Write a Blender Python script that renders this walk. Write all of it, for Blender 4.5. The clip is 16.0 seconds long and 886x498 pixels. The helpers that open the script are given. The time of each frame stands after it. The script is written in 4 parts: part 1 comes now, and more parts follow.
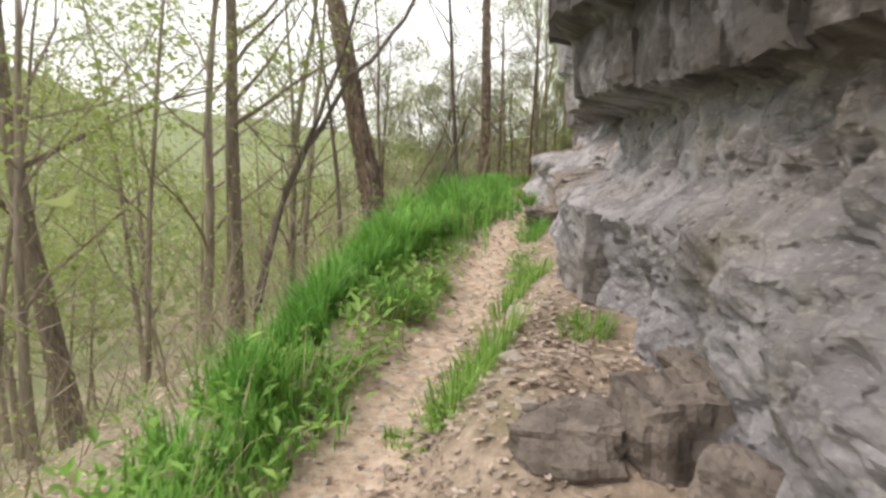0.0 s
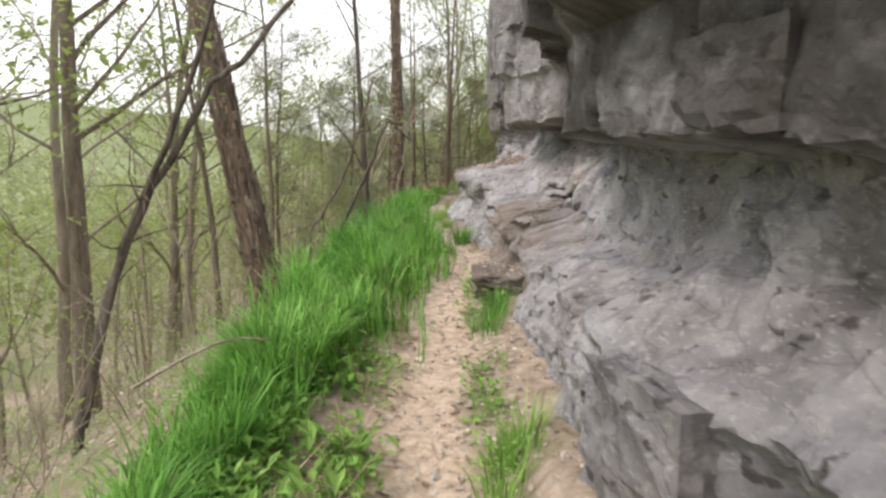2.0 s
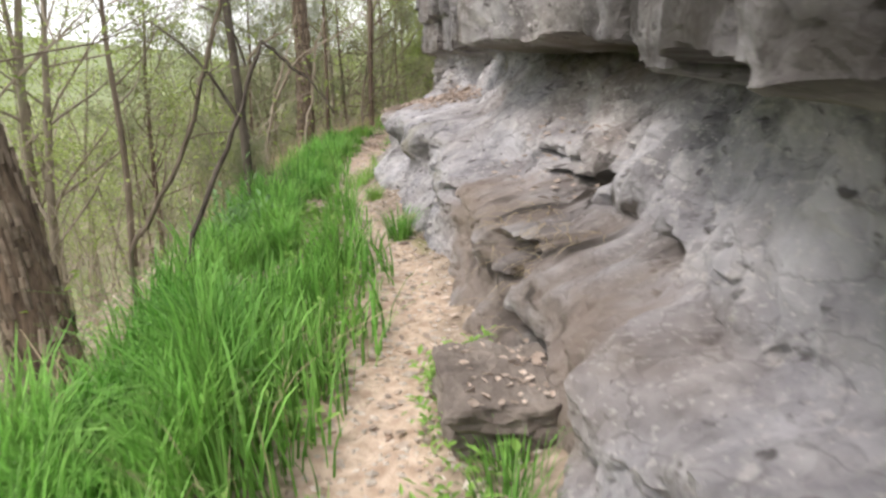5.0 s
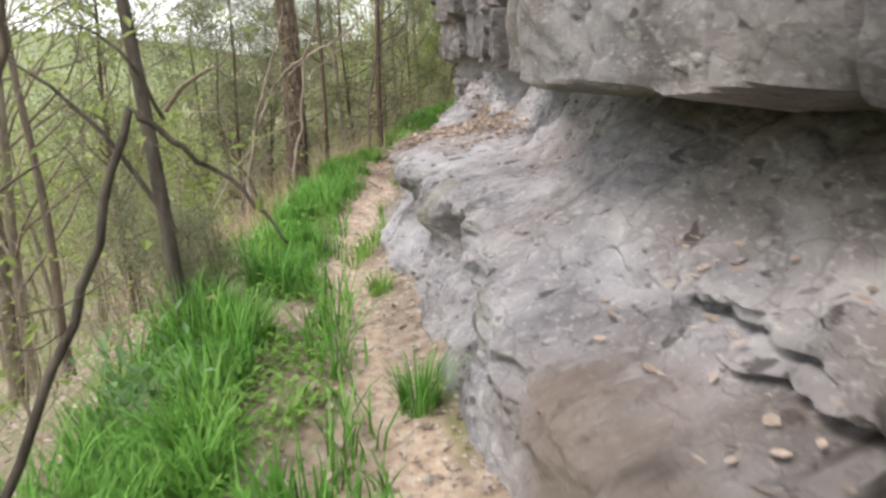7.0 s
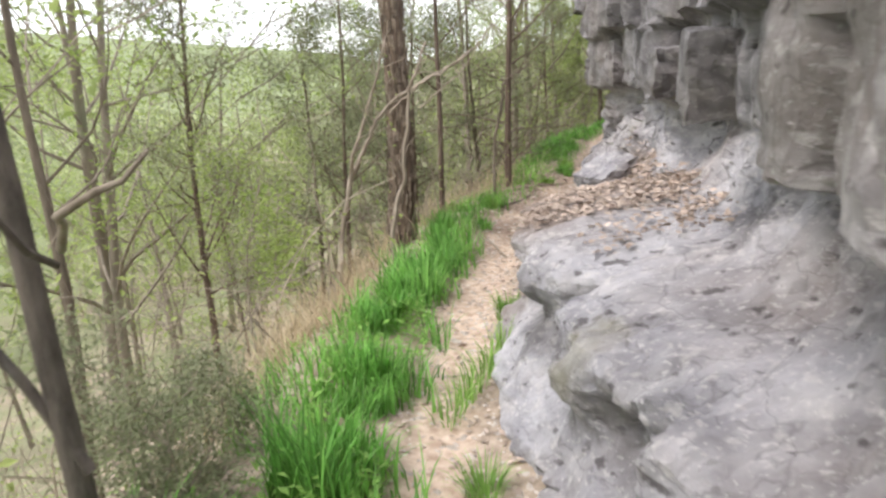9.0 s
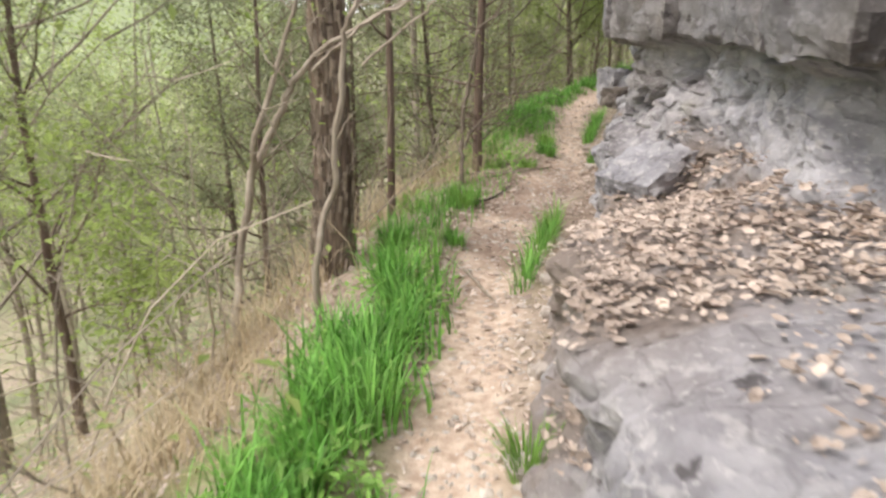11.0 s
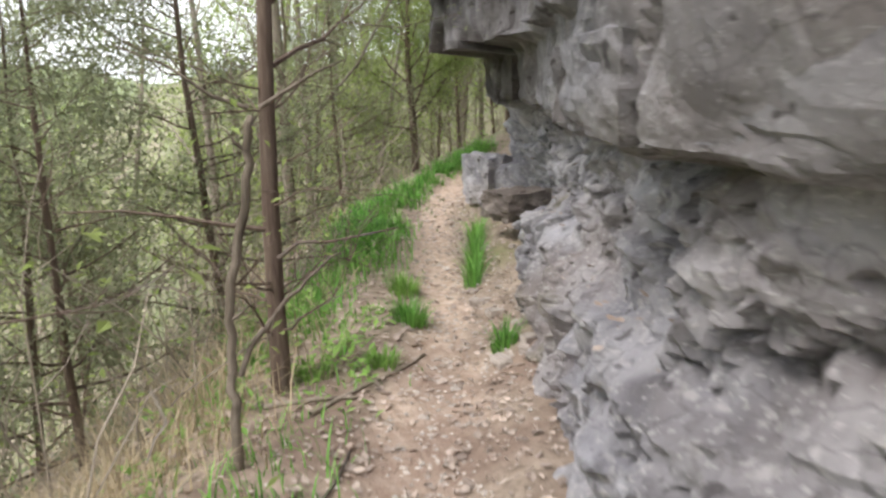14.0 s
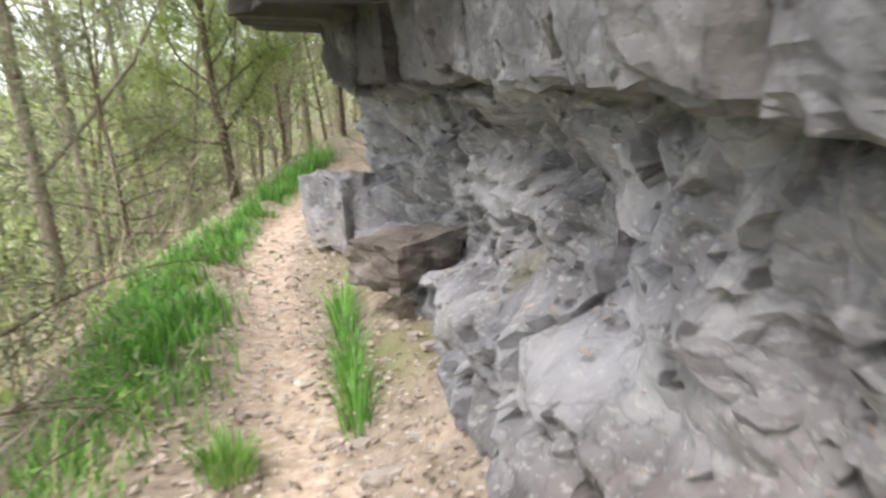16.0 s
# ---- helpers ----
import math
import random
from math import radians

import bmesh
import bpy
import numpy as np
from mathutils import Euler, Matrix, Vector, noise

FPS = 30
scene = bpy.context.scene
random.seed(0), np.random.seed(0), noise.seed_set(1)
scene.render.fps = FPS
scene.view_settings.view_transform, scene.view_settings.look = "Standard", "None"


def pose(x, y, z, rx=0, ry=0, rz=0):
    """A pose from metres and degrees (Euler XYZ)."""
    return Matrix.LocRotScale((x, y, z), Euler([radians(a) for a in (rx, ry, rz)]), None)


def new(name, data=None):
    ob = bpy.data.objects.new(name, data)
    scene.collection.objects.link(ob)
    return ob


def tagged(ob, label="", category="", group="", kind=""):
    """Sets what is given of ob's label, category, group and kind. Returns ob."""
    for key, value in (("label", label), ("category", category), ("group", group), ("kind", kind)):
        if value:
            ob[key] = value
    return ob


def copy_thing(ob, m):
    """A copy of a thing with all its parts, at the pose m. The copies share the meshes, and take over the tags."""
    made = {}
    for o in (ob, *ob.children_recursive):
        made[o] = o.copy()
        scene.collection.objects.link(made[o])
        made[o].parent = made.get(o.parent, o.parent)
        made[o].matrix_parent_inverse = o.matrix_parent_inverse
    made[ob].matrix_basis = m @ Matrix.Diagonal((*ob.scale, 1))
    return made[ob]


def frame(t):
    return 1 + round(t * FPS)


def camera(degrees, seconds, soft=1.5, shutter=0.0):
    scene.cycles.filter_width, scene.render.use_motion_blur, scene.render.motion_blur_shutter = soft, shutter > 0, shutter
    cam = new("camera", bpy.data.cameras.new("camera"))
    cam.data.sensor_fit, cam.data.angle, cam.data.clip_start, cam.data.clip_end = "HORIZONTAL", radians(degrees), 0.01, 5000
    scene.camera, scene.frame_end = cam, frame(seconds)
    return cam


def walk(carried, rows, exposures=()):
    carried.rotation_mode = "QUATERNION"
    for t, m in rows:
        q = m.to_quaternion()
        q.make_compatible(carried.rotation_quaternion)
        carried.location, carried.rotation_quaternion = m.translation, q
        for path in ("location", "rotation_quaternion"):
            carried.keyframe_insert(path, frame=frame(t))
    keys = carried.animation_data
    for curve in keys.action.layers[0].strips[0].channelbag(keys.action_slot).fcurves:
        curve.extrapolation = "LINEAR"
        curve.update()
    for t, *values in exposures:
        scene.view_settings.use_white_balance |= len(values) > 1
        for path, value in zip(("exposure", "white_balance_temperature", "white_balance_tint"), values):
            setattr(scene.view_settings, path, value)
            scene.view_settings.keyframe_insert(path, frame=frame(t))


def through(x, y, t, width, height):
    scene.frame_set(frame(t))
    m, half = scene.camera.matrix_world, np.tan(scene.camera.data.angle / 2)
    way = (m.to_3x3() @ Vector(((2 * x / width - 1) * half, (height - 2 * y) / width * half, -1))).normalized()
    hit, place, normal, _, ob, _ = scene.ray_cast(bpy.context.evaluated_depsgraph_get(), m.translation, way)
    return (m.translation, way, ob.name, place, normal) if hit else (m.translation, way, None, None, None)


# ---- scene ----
cam = camera(61.7, 16.0, soft=2.6, shutter=0.4)
METRES, EYE, TILT, LEAN, TURN = 20.0, 0.95, -8.0, -1.0, 0.0
ROWS = [
    (0.0, 0.0, 0.0, 0.0, -0.0, 0.0, -0.0),
    (0.5, -0.0011, 0.0356, 0.0089, -1.09, -2.73, 0.98),
    (1.0, -0.002, 0.0672, 0.0179, -0.38, -1.71, 1.6),
    (1.5, -0.0024, 0.0988, 0.0253, -7.07, -0.57, 1.55),
    (2.0, -0.0017, 0.1263, 0.0357, -7.22, -0.73, 1.66),
    (2.5, -0.0054, 0.1515, 0.0397, -10.69, 2.52, 1.56),
    (3.0, -0.0038, 0.1781, 0.0425, -15.48, -2.26, 2.9),
    (5.5, 0.0285, 0.3176, 0.069, -10.52, -8.02, 4.59),
    (6.0, 0.0347, 0.3468, 0.0764, -7.32, -9.14, 4.36),
    (6.5, 0.0368, 0.3773, 0.0839, -10.15, -7.88, 3.24),
    (7.0, 0.0425, 0.4084, 0.0919, -11.8, -7.8, 4.63),
    (7.5, 0.0479, 0.4365, 0.0986, -9.62, -9.42, 6.02),
    (8.0, 0.0561, 0.462, 0.1065, -5.88, -5.96, 6.06),
    (8.5, 0.0611, 0.4854, 0.1113, -1.35, -5.89, 4.03),
    (11.0, 0.0605, 0.639, 0.1252, -6.13, -10.13, 2.41),
    (11.5, 0.0629, 0.6751, 0.1306, -9.44, -10.8, 3.67),
    (12.0, 0.0698, 0.7095, 0.1367, -10.95, -8.38, 3.72),
    (12.5, 0.077, 0.7417, 0.1427, -15.4, -5.82, 5.82),
    (13.0, 0.088, 0.772, 0.1451, -17.12, -9.55, 8.33),
    (13.5, 0.0948, 0.8017, 0.1467, -18.0, -6.32, 6.51),
    (14.0, 0.1029, 0.8361, 0.1502, -18.87, -6.16, 4.81),
    (14.5, 0.1114, 0.8715, 0.1548, -15.01, -7.54, 4.76),
    (15.0, 0.1185, 0.904, 0.1583, -21.84, -5.21, 4.42),
    (15.5, 0.1324, 0.9325, 0.1579, -27.6, -6.12, 12.52),
    (16.0, 0.1455, 0.9611, 0.1587, -32.29, -7.75, 9.75),
]
walk(cam, [(t, pose(0, 0, EYE, TILT, LEAN, TURN) @ pose(METRES * x, METRES * y, METRES * z, 90 + pitch, roll, yaw)) for t, x, y, z, yaw, pitch, roll in ROWS],
     exposures=[(0.0, 0.07, 6900, 14), (3.0, 0.08, 6650, 14), (5.5, 0.35, 6650, 14), (6.5, 0.28, 6600, 14), (7.5, 0.35, 6550, 14), (8.5, 0.52, 6400, 14), (11.0, 0.55, 6600, 14), (13.0, 0.42, 6380, 14), (14.5, 0.68, 6330, 13.5), (16.0, 0.99, 6330, 13)])

# ---- sky and sun: a bright overcast spring day ----
SUN_ELEVATION, SUN_ROTATION = 58.0, 250.0
world = bpy.data.worlds.new("world")
scene.world = world
world.use_nodes = True
wn = world.node_tree
wn.nodes.clear()
w_out = wn.nodes.new("ShaderNodeOutputWorld")
w_bg = wn.nodes.new("ShaderNodeBackground")
w_sky = wn.nodes.new("ShaderNodeTexSky")
w_sky.sky_type = "NISHITA"
w_sky.sun_disc = False
w_sky.sun_elevation = radians(SUN_ELEVATION)
w_sky.sun_rotation = radians(SUN_ROTATION)
w_sky.air_density, w_sky.dust_density, w_sky.ozone_density = 1.0, 6.0, 1.0
w_mix = wn.nodes.new("ShaderNodeMixRGB")
w_mix.inputs[0].default_value = 0.75
w_mix.inputs[2].default_value = (9.5, 9.8, 10.0, 1)
wn.links.new(w_sky.outputs[0], w_mix.inputs[1])
wn.links.new(w_mix.outputs[0], w_bg.inputs[0])
w_bg.inputs[1].default_value = 0.18
wn.links.new(w_bg.outputs[0], w_out.inputs[0])
sun = new("sun", bpy.data.lights.new("sun", "SUN"))
sun.data.energy, sun.data.angle, sun.data.color = 1.7, radians(20), (1.0, 0.965, 0.91)
sun.rotation_euler = (radians(90 - SUN_ELEVATION), 0, radians(180 - SUN_ROTATION))

# ---- materials ----
def material(name, low, high, scale=6.0, rough=0.85, bump=0.3, spot=None, spot_scale=1.2, spot_at=0.55, stretch=(1, 1, 1), through=0.0, vary=0.0, coords="Object", fine=40.0):
    """Two tones over noise, large stains of a third tone, fine relief; through: light let through a leaf."""
    m = bpy.data.materials.new(name)
    m.use_nodes = True
    t = m.node_tree
    n, k = t.nodes, t.links
    p = n["Principled BSDF"]
    p.inputs["Roughness"].default_value = rough
    p.inputs["Specular IOR Level"].default_value = 0.25
    tc = n.new("ShaderNodeTexCoord")
    mp = n.new("ShaderNodeMapping")
    mp.inputs["Scale"].default_value = stretch
    k.new(tc.outputs[coords], mp.inputs[0])
    a = n.new("ShaderNodeTexNoise")
    a.inputs["Scale"].default_value, a.inputs["Detail"].default_value, a.inputs["Roughness"].default_value = scale, 8, 0.65
    k.new(mp.outputs[0], a.inputs[0])
    r = n.new("ShaderNodeValToRGB")
    r.color_ramp.elements[0].position, r.color_ramp.elements[1].position = 0.33, 0.68
    r.color_ramp.elements[0].color, r.color_ramp.elements[1].color = (*low, 1), (*high, 1)
    k.new(a.outputs[0], r.inputs[0])
    col = r.outputs[0]
    if spot:
        b = n.new("ShaderNodeTexNoise")
        b.inputs["Scale"].default_value, b.inputs["Detail"].default_value = spot_scale, 6
        k.new(mp.outputs[0], b.inputs[0])
        s = n.new("ShaderNodeValToRGB")
        s.color_ramp.elements[0].position, s.color_ramp.elements[1].position = spot_at, spot_at + 0.13
        k.new(b.outputs[0], s.inputs[0])
        x = n.new("ShaderNodeMixRGB")
        k.new(s.outputs[0], x.inputs[0])
        k.new(col, x.inputs[1])
        x.inputs[2].default_value = (*spot, 1)
        col = x.outputs[0]
    if vary:
        g = n.new("ShaderNodeNewGeometry")
        h = n.new("ShaderNodeHueSaturation")
        q = n.new("ShaderNodeMapRange")
        q.inputs[3].default_value, q.inputs[4].default_value = 1 - vary, 1 + vary
        k.new(g.outputs["Random Per Island"], q.inputs[0])
        k.new(q.outputs[0], h.inputs["Value"])
        k.new(col, h.inputs["Color"])
        col = h.outputs[0]
    k.new(col, p.inputs["Base Color"])
    if bump:
        f = n.new("ShaderNodeTexNoise")
        f.inputs["Scale"].default_value, f.inputs["Detail"].default_value = fine, 8
        k.new(mp.outputs[0], f.inputs[0])
        bp = n.new("ShaderNodeBump")
        bp.inputs["Strength"].default_value, bp.inputs["Distance"].default_value = bump, 0.02
        k.new(f.outputs[0], bp.inputs["Height"])
        k.new(bp.outputs[0], p.inputs["Normal"])
    if through:
        tr = n.new("ShaderNodeBsdfTranslucent")
        k.new(col, tr.inputs[0])
        mx = n.new("ShaderNodeMixShader")
        mx.inputs[0].default_value = through
        k.new(p.outputs[0], mx.inputs[1])
        k.new(tr.outputs[0], mx.inputs[2])
        k.new(mx.outputs[0], n["Material Output"].inputs[0])
    return m


def rock_material():
    """Grey limestone: cloudy greys, brown and dark water stains running down, pale flakes and dark pits."""
    m = material("limestone", (0.215, 0.208, 0.225), (0.59, 0.58, 0.61), 1.9, 0.9, 0.0)
    n, k = m.node_tree.nodes, m.node_tree.links
    p = n["Principled BSDF"]
    col = p.inputs["Base Color"].links[0].from_socket
    tc = n.new("ShaderNodeTexCoord")

    def field(kind, scale, stretch, lo, hi, detail=6.0):
        mp = n.new("ShaderNodeMapping")
        mp.inputs["Scale"].default_value = stretch
        k.new(tc.outputs["Object"], mp.inputs[0])
        t = n.new(kind)
        t.inputs["Scale"].default_value = scale
        if kind == "ShaderNodeTexNoise":
            t.inputs["Detail"].default_value = detail
        k.new(mp.outputs[0], t.inputs[0])
        r = n.new("ShaderNodeMapRange")
        r.inputs[1].default_value, r.inputs[2].default_value = lo, hi
        k.new(t.outputs[0], r.inputs[0])
        return r.outputs[0]

    def tint(col, fac, colour, most=1.0):
        mul = n.new("ShaderNodeMath")
        mul.operation = "MULTIPLY"
        mul.inputs[1].default_value = most
        k.new(fac, mul.inputs[0])
        x = n.new("ShaderNodeMixRGB")
        k.new(mul.outputs[0], x.inputs[0])
        k.new(col, x.inputs[1])
        x.inputs[2].default_value = (*colour, 1)
        return x.outputs[0]

    col = tint(col, field("ShaderNodeTexNoise", 0.7, (1, 1, 1), 0.48, 0.66), (0.30, 0.245, 0.21), 0.6)
    col = tint(col, field("ShaderNodeTexNoise", 1.6, (2.2, 2.2, 0.35), 0.54, 0.70), (0.12, 0.11, 0.115), 0.55)
    col = tint(col, field("ShaderNodeTexNoise", 3.4, (1, 1, 1.6), 0.50, 0.72), (0.64, 0.62, 0.62), 0.6)
    col = tint(col, field("ShaderNodeTexNoise", 11, (1, 1, 2.0), 0.58, 0.68, 6.0), (0.68, 0.65, 0.63), 0.5)
    col = tint(col, field("ShaderNodeTexNoise", 30, (1, 1, 2.2), 0.60, 0.66, 3.0), (0.74, 0.71, 0.69), 0.4)
    dark = field("ShaderNodeTexNoise", 8, (1, 1, 1.7), 0.63, 0.69, 3.0)
    col = tint(col, dark, (0.07, 0.06, 0.06), 0.75)
    wn1 = n.new("ShaderNodeTexNoise")
    wn1.inputs["Scale"].default_value, wn1.inputs["Detail"].default_value = 2.5, 5
    k.new(tc.outputs["Object"], wn1.inputs[0])
    wm = n.new("ShaderNodeVectorMath")
    wm.operation = "MULTIPLY_ADD"
    wm.inputs[1].default_value = (0.5, 0.5, 0.5)
    k.new(wn1.outputs["Color"], wm.inputs[0])
    k.new(tc.outputs["Object"], wm.inputs[2])
    ws = n.new("ShaderNodeMapping")
    ws.inputs["Scale"].default_value = (1, 0.8, 1.9)
    k.new(wm.outputs[0], ws.inputs[0])
    vo = n.new("ShaderNodeTexVoronoi")
    vo.feature = "DISTANCE_TO_EDGE"
    vo.inputs["Scale"].default_value = 2.3
    k.new(ws.outputs[0], vo.inputs["Vector"])
    cr = n.new("ShaderNodeMapRange")
    cr.inputs[1].default_value, cr.inputs[2].default_value, cr.inputs[3].default_value, cr.inputs[4].default_value = 0.0, 0.028, 1.0, 0.0
    k.new(vo.outputs["Distance"], cr.inputs[0])
    col = tint(col, cr.outputs[0], (0.08, 0.07, 0.068), 0.32)
    col = tint(col, field("ShaderNodeTexNoise", 1.1, (1, 1, 1), 0.62, 0.70), (0.24, 0.22, 0.12), 0.5)
    # vertex masks: rock crust and soil, both carrying painted shade under the lip
    at = n.new("ShaderNodeAttribute")
    at.attribute_name = "crust_shade"
    so = n.new("ShaderNodeAttribute")
    so.attribute_name = "soil_shade"
    col = tint(col, so.outputs["Fac"], (0.265, 0.21, 0.175), 0.8)
    col = tint(col, at.outputs["Fac"], (0.062, 0.053, 0.046), 0.97)
    k.new(col, p.inputs["Base Color"])
    a = n.new("ShaderNodeTexNoise")
    a.inputs["Scale"].default_value, a.inputs["Detail"].default_value, a.inputs["Roughness"].default_value = 7, 10, 0.7
    k.new(tc.outputs["Object"], a.inputs[0])
    b1 = n.new("ShaderNodeBump")
    b1.inputs["Strength"].default_value, b1.inputs["Distance"].default_value = 0.8, 0.06
    k.new(a.outputs[0], b1.inputs["Height"])
    f2 = n.new("ShaderNodeTexNoise")
    f2.inputs["Scale"].default_value, f2.inputs["Detail"].default_value, f2.inputs["Roughness"].default_value = 26, 6, 0.7
    k.new(tc.outputs["Object"], f2.inputs[0])
    b2 = n.new("ShaderNodeBump")
    b2.inputs["Strength"].default_value, b2.inputs["Distance"].default_value = 0.9, 0.02
    k.new(f2.outputs[0], b2.inputs["Height"])
    k.new(b1.outputs[0], b2.inputs["Normal"])
    k.new(b2.outputs[0], p.inputs["Normal"])
    return m


M_ROCK = rock_material()
M_BLOCK = material("brown_limestone", (0.095, 0.078, 0.068), (0.28, 0.24, 0.21), 5, 0.9, 0.8, (0.32, 0.29, 0.265), 3.0, 0.6)
M_CHIP = material("pale_stone", (0.32, 0.27, 0.23), (0.6, 0.54, 0.48), 8, 0.9, 0.4, vary=0.25)
M_GRASS = material("grass_green", (0.115, 0.32, 0.055), (0.28, 0.53, 0.125), 1.5, 0.5, 0, through=0.4, vary=0.5)
M_WEED = material("weed_green", (0.18, 0.36, 0.07), (0.36, 0.56, 0.15), 2.0, 0.5, 0, through=0.4, vary=0.3)
M_STRAW = material("dry_straw", (0.36, 0.28, 0.17), (0.58, 0.48, 0.33), 3.0, 0.8, 0, through=0.2, vary=0.25)
M_LITTER = material("dead_leaf", (0.33, 0.26, 0.215), (0.62, 0.52, 0.445), 4.0, 0.75, 0, through=0.15, vary=0.32)
M_BARK = material("grey_brown_bark", (0.10, 0.08, 0.06), (0.26, 0.215, 0.17), 14, 0.9, 0.9, (0.22, 0.22, 0.16), 2.0, 0.6, (1, 1, 0.2))
M_ROUGH = material("shaggy_bark", (0.055, 0.04, 0.03), (0.27, 0.20, 0.15), 18, 0.95, 1.0, (0.16, 0.15, 0.10), 2.0, 0.62, (1, 1, 0.12), fine=30)
M_PLATE = material("bark_plate", (0.11, 0.085, 0.065), (0.33, 0.265, 0.21), 9, 0.95, 0.5, (0.21, 0.20, 0.13), 2.0, 0.62, vary=0.35)
M_CEDAR = material("cedar_bark", (0.085, 0.056, 0.043), (0.21, 0.16, 0.125), 22, 0.9, 0.7, (0.16, 0.15, 0.13), 3.0, 0.6, (1, 1, 0.12))
M_DARK = material("dark_vine_bark", (0.06, 0.05, 0.043), (0.19, 0.16, 0.135), 16, 0.9, 0.6, (0.17, 0.16, 0.14), 5.0, 0.6, (1, 1, 0.3))
M_PALE = material("pale_sapling_bark", (0.20, 0.16, 0.12), (0.42, 0.36, 0.29), 12, 0.85, 0.5, (0.14, 0.11, 0.09), 4.0, 0.6, (1, 1, 0.3))
M_WOOD = material("pale_grey_bark", (0.16, 0.135, 0.105), (0.34, 0.29, 0.235), 8, 0.9, 0.4, (0.27, 0.28, 0.2), 1.5, 0.6, (1, 1, 0.2))
M_LEAF = material("spring_leaf", (0.21, 0.30, 0.07), (0.40, 0.46, 0.17), 0.8, 0.55, 0, through=0.5, vary=0.25)
M_NEEDLE = material("cedar_needle", (0.165, 0.19, 0.105), (0.34, 0.355, 0.215), 1.2, 0.7, 0, through=0.35, vary=0.35)
M_FERN = material("lacy_herb_leaf", (0.15, 0.30, 0.11), (0.30, 0.45, 0.22), 3.0, 0.6, 0, through=0.35, vary=0.2)
M_TWIG = material("grey_twig", (0.20, 0.165, 0.13), (0.42, 0.36, 0.29), 5, 0.9, 0, vary=0.3)
# far leaves: valley haze is mixed into this paler green
M_FAR = material("hazed_foliage", (0.26, 0.31, 0.15), (0.46, 0.48, 0.29), 0.05, 0.8, 0, through=0.4, vary=0.25)


def ground_material():
    """Leaf mould, with bare trodden earth where the trail mask is set and moss green where the other is."""
    m = material("woodland_soil", (0.20, 0.155, 0.115), (0.48, 0.39, 0.31), 9, 0.95, 0.8, (0.20, 0.20, 0.09), 0.5, 0.55, fine=30)
    n, k = m.node_tree.nodes, m.node_tree.links
    p = n["Principled BSDF"]
    base = p.inputs["Base Color"].links[0].from_socket
    tc = n.new("ShaderNodeTexCoord")
    a = n.new("ShaderNodeTexNoise")
    a.inputs["Scale"].default_value, a.inputs["Detail"].default_value = 16, 10
    k.new(tc.outputs["Object"], a.inputs[0])
    r = n.new("ShaderNodeValToRGB")
    r.color_ramp.elements[0].position, r.color_ramp.elements[1].position = 0.3, 0.7
    r.color_ramp.elements[0].color, r.color_ramp.elements[1].color = (0.38, 0.275, 0.205, 1), (0.66, 0.535, 0.43, 1)
    k.new(a.outputs[0], r.inputs[0])
    for attribute, colour in (("green", (0.19, 0.23, 0.11, 1)), ("trail", r.outputs[0]), ("damp", (0.215, 0.15, 0.115, 1))):
        at = n.new("ShaderNodeAttribute")
        at.attribute_name = attribute
        mx = n.new("ShaderNodeMixRGB")
        k.new(at.outputs["Fac"], mx.inputs[0])
        k.new(base, mx.inputs[1])
        if attribute == "trail":
            k.new(colour, mx.inputs[2])
        else:
            mx.inputs[2].default_value = colour
        base = mx.outputs[0]
    k.new(base, p.inputs["Base Color"])
    return m


M_GROUND = ground_material()


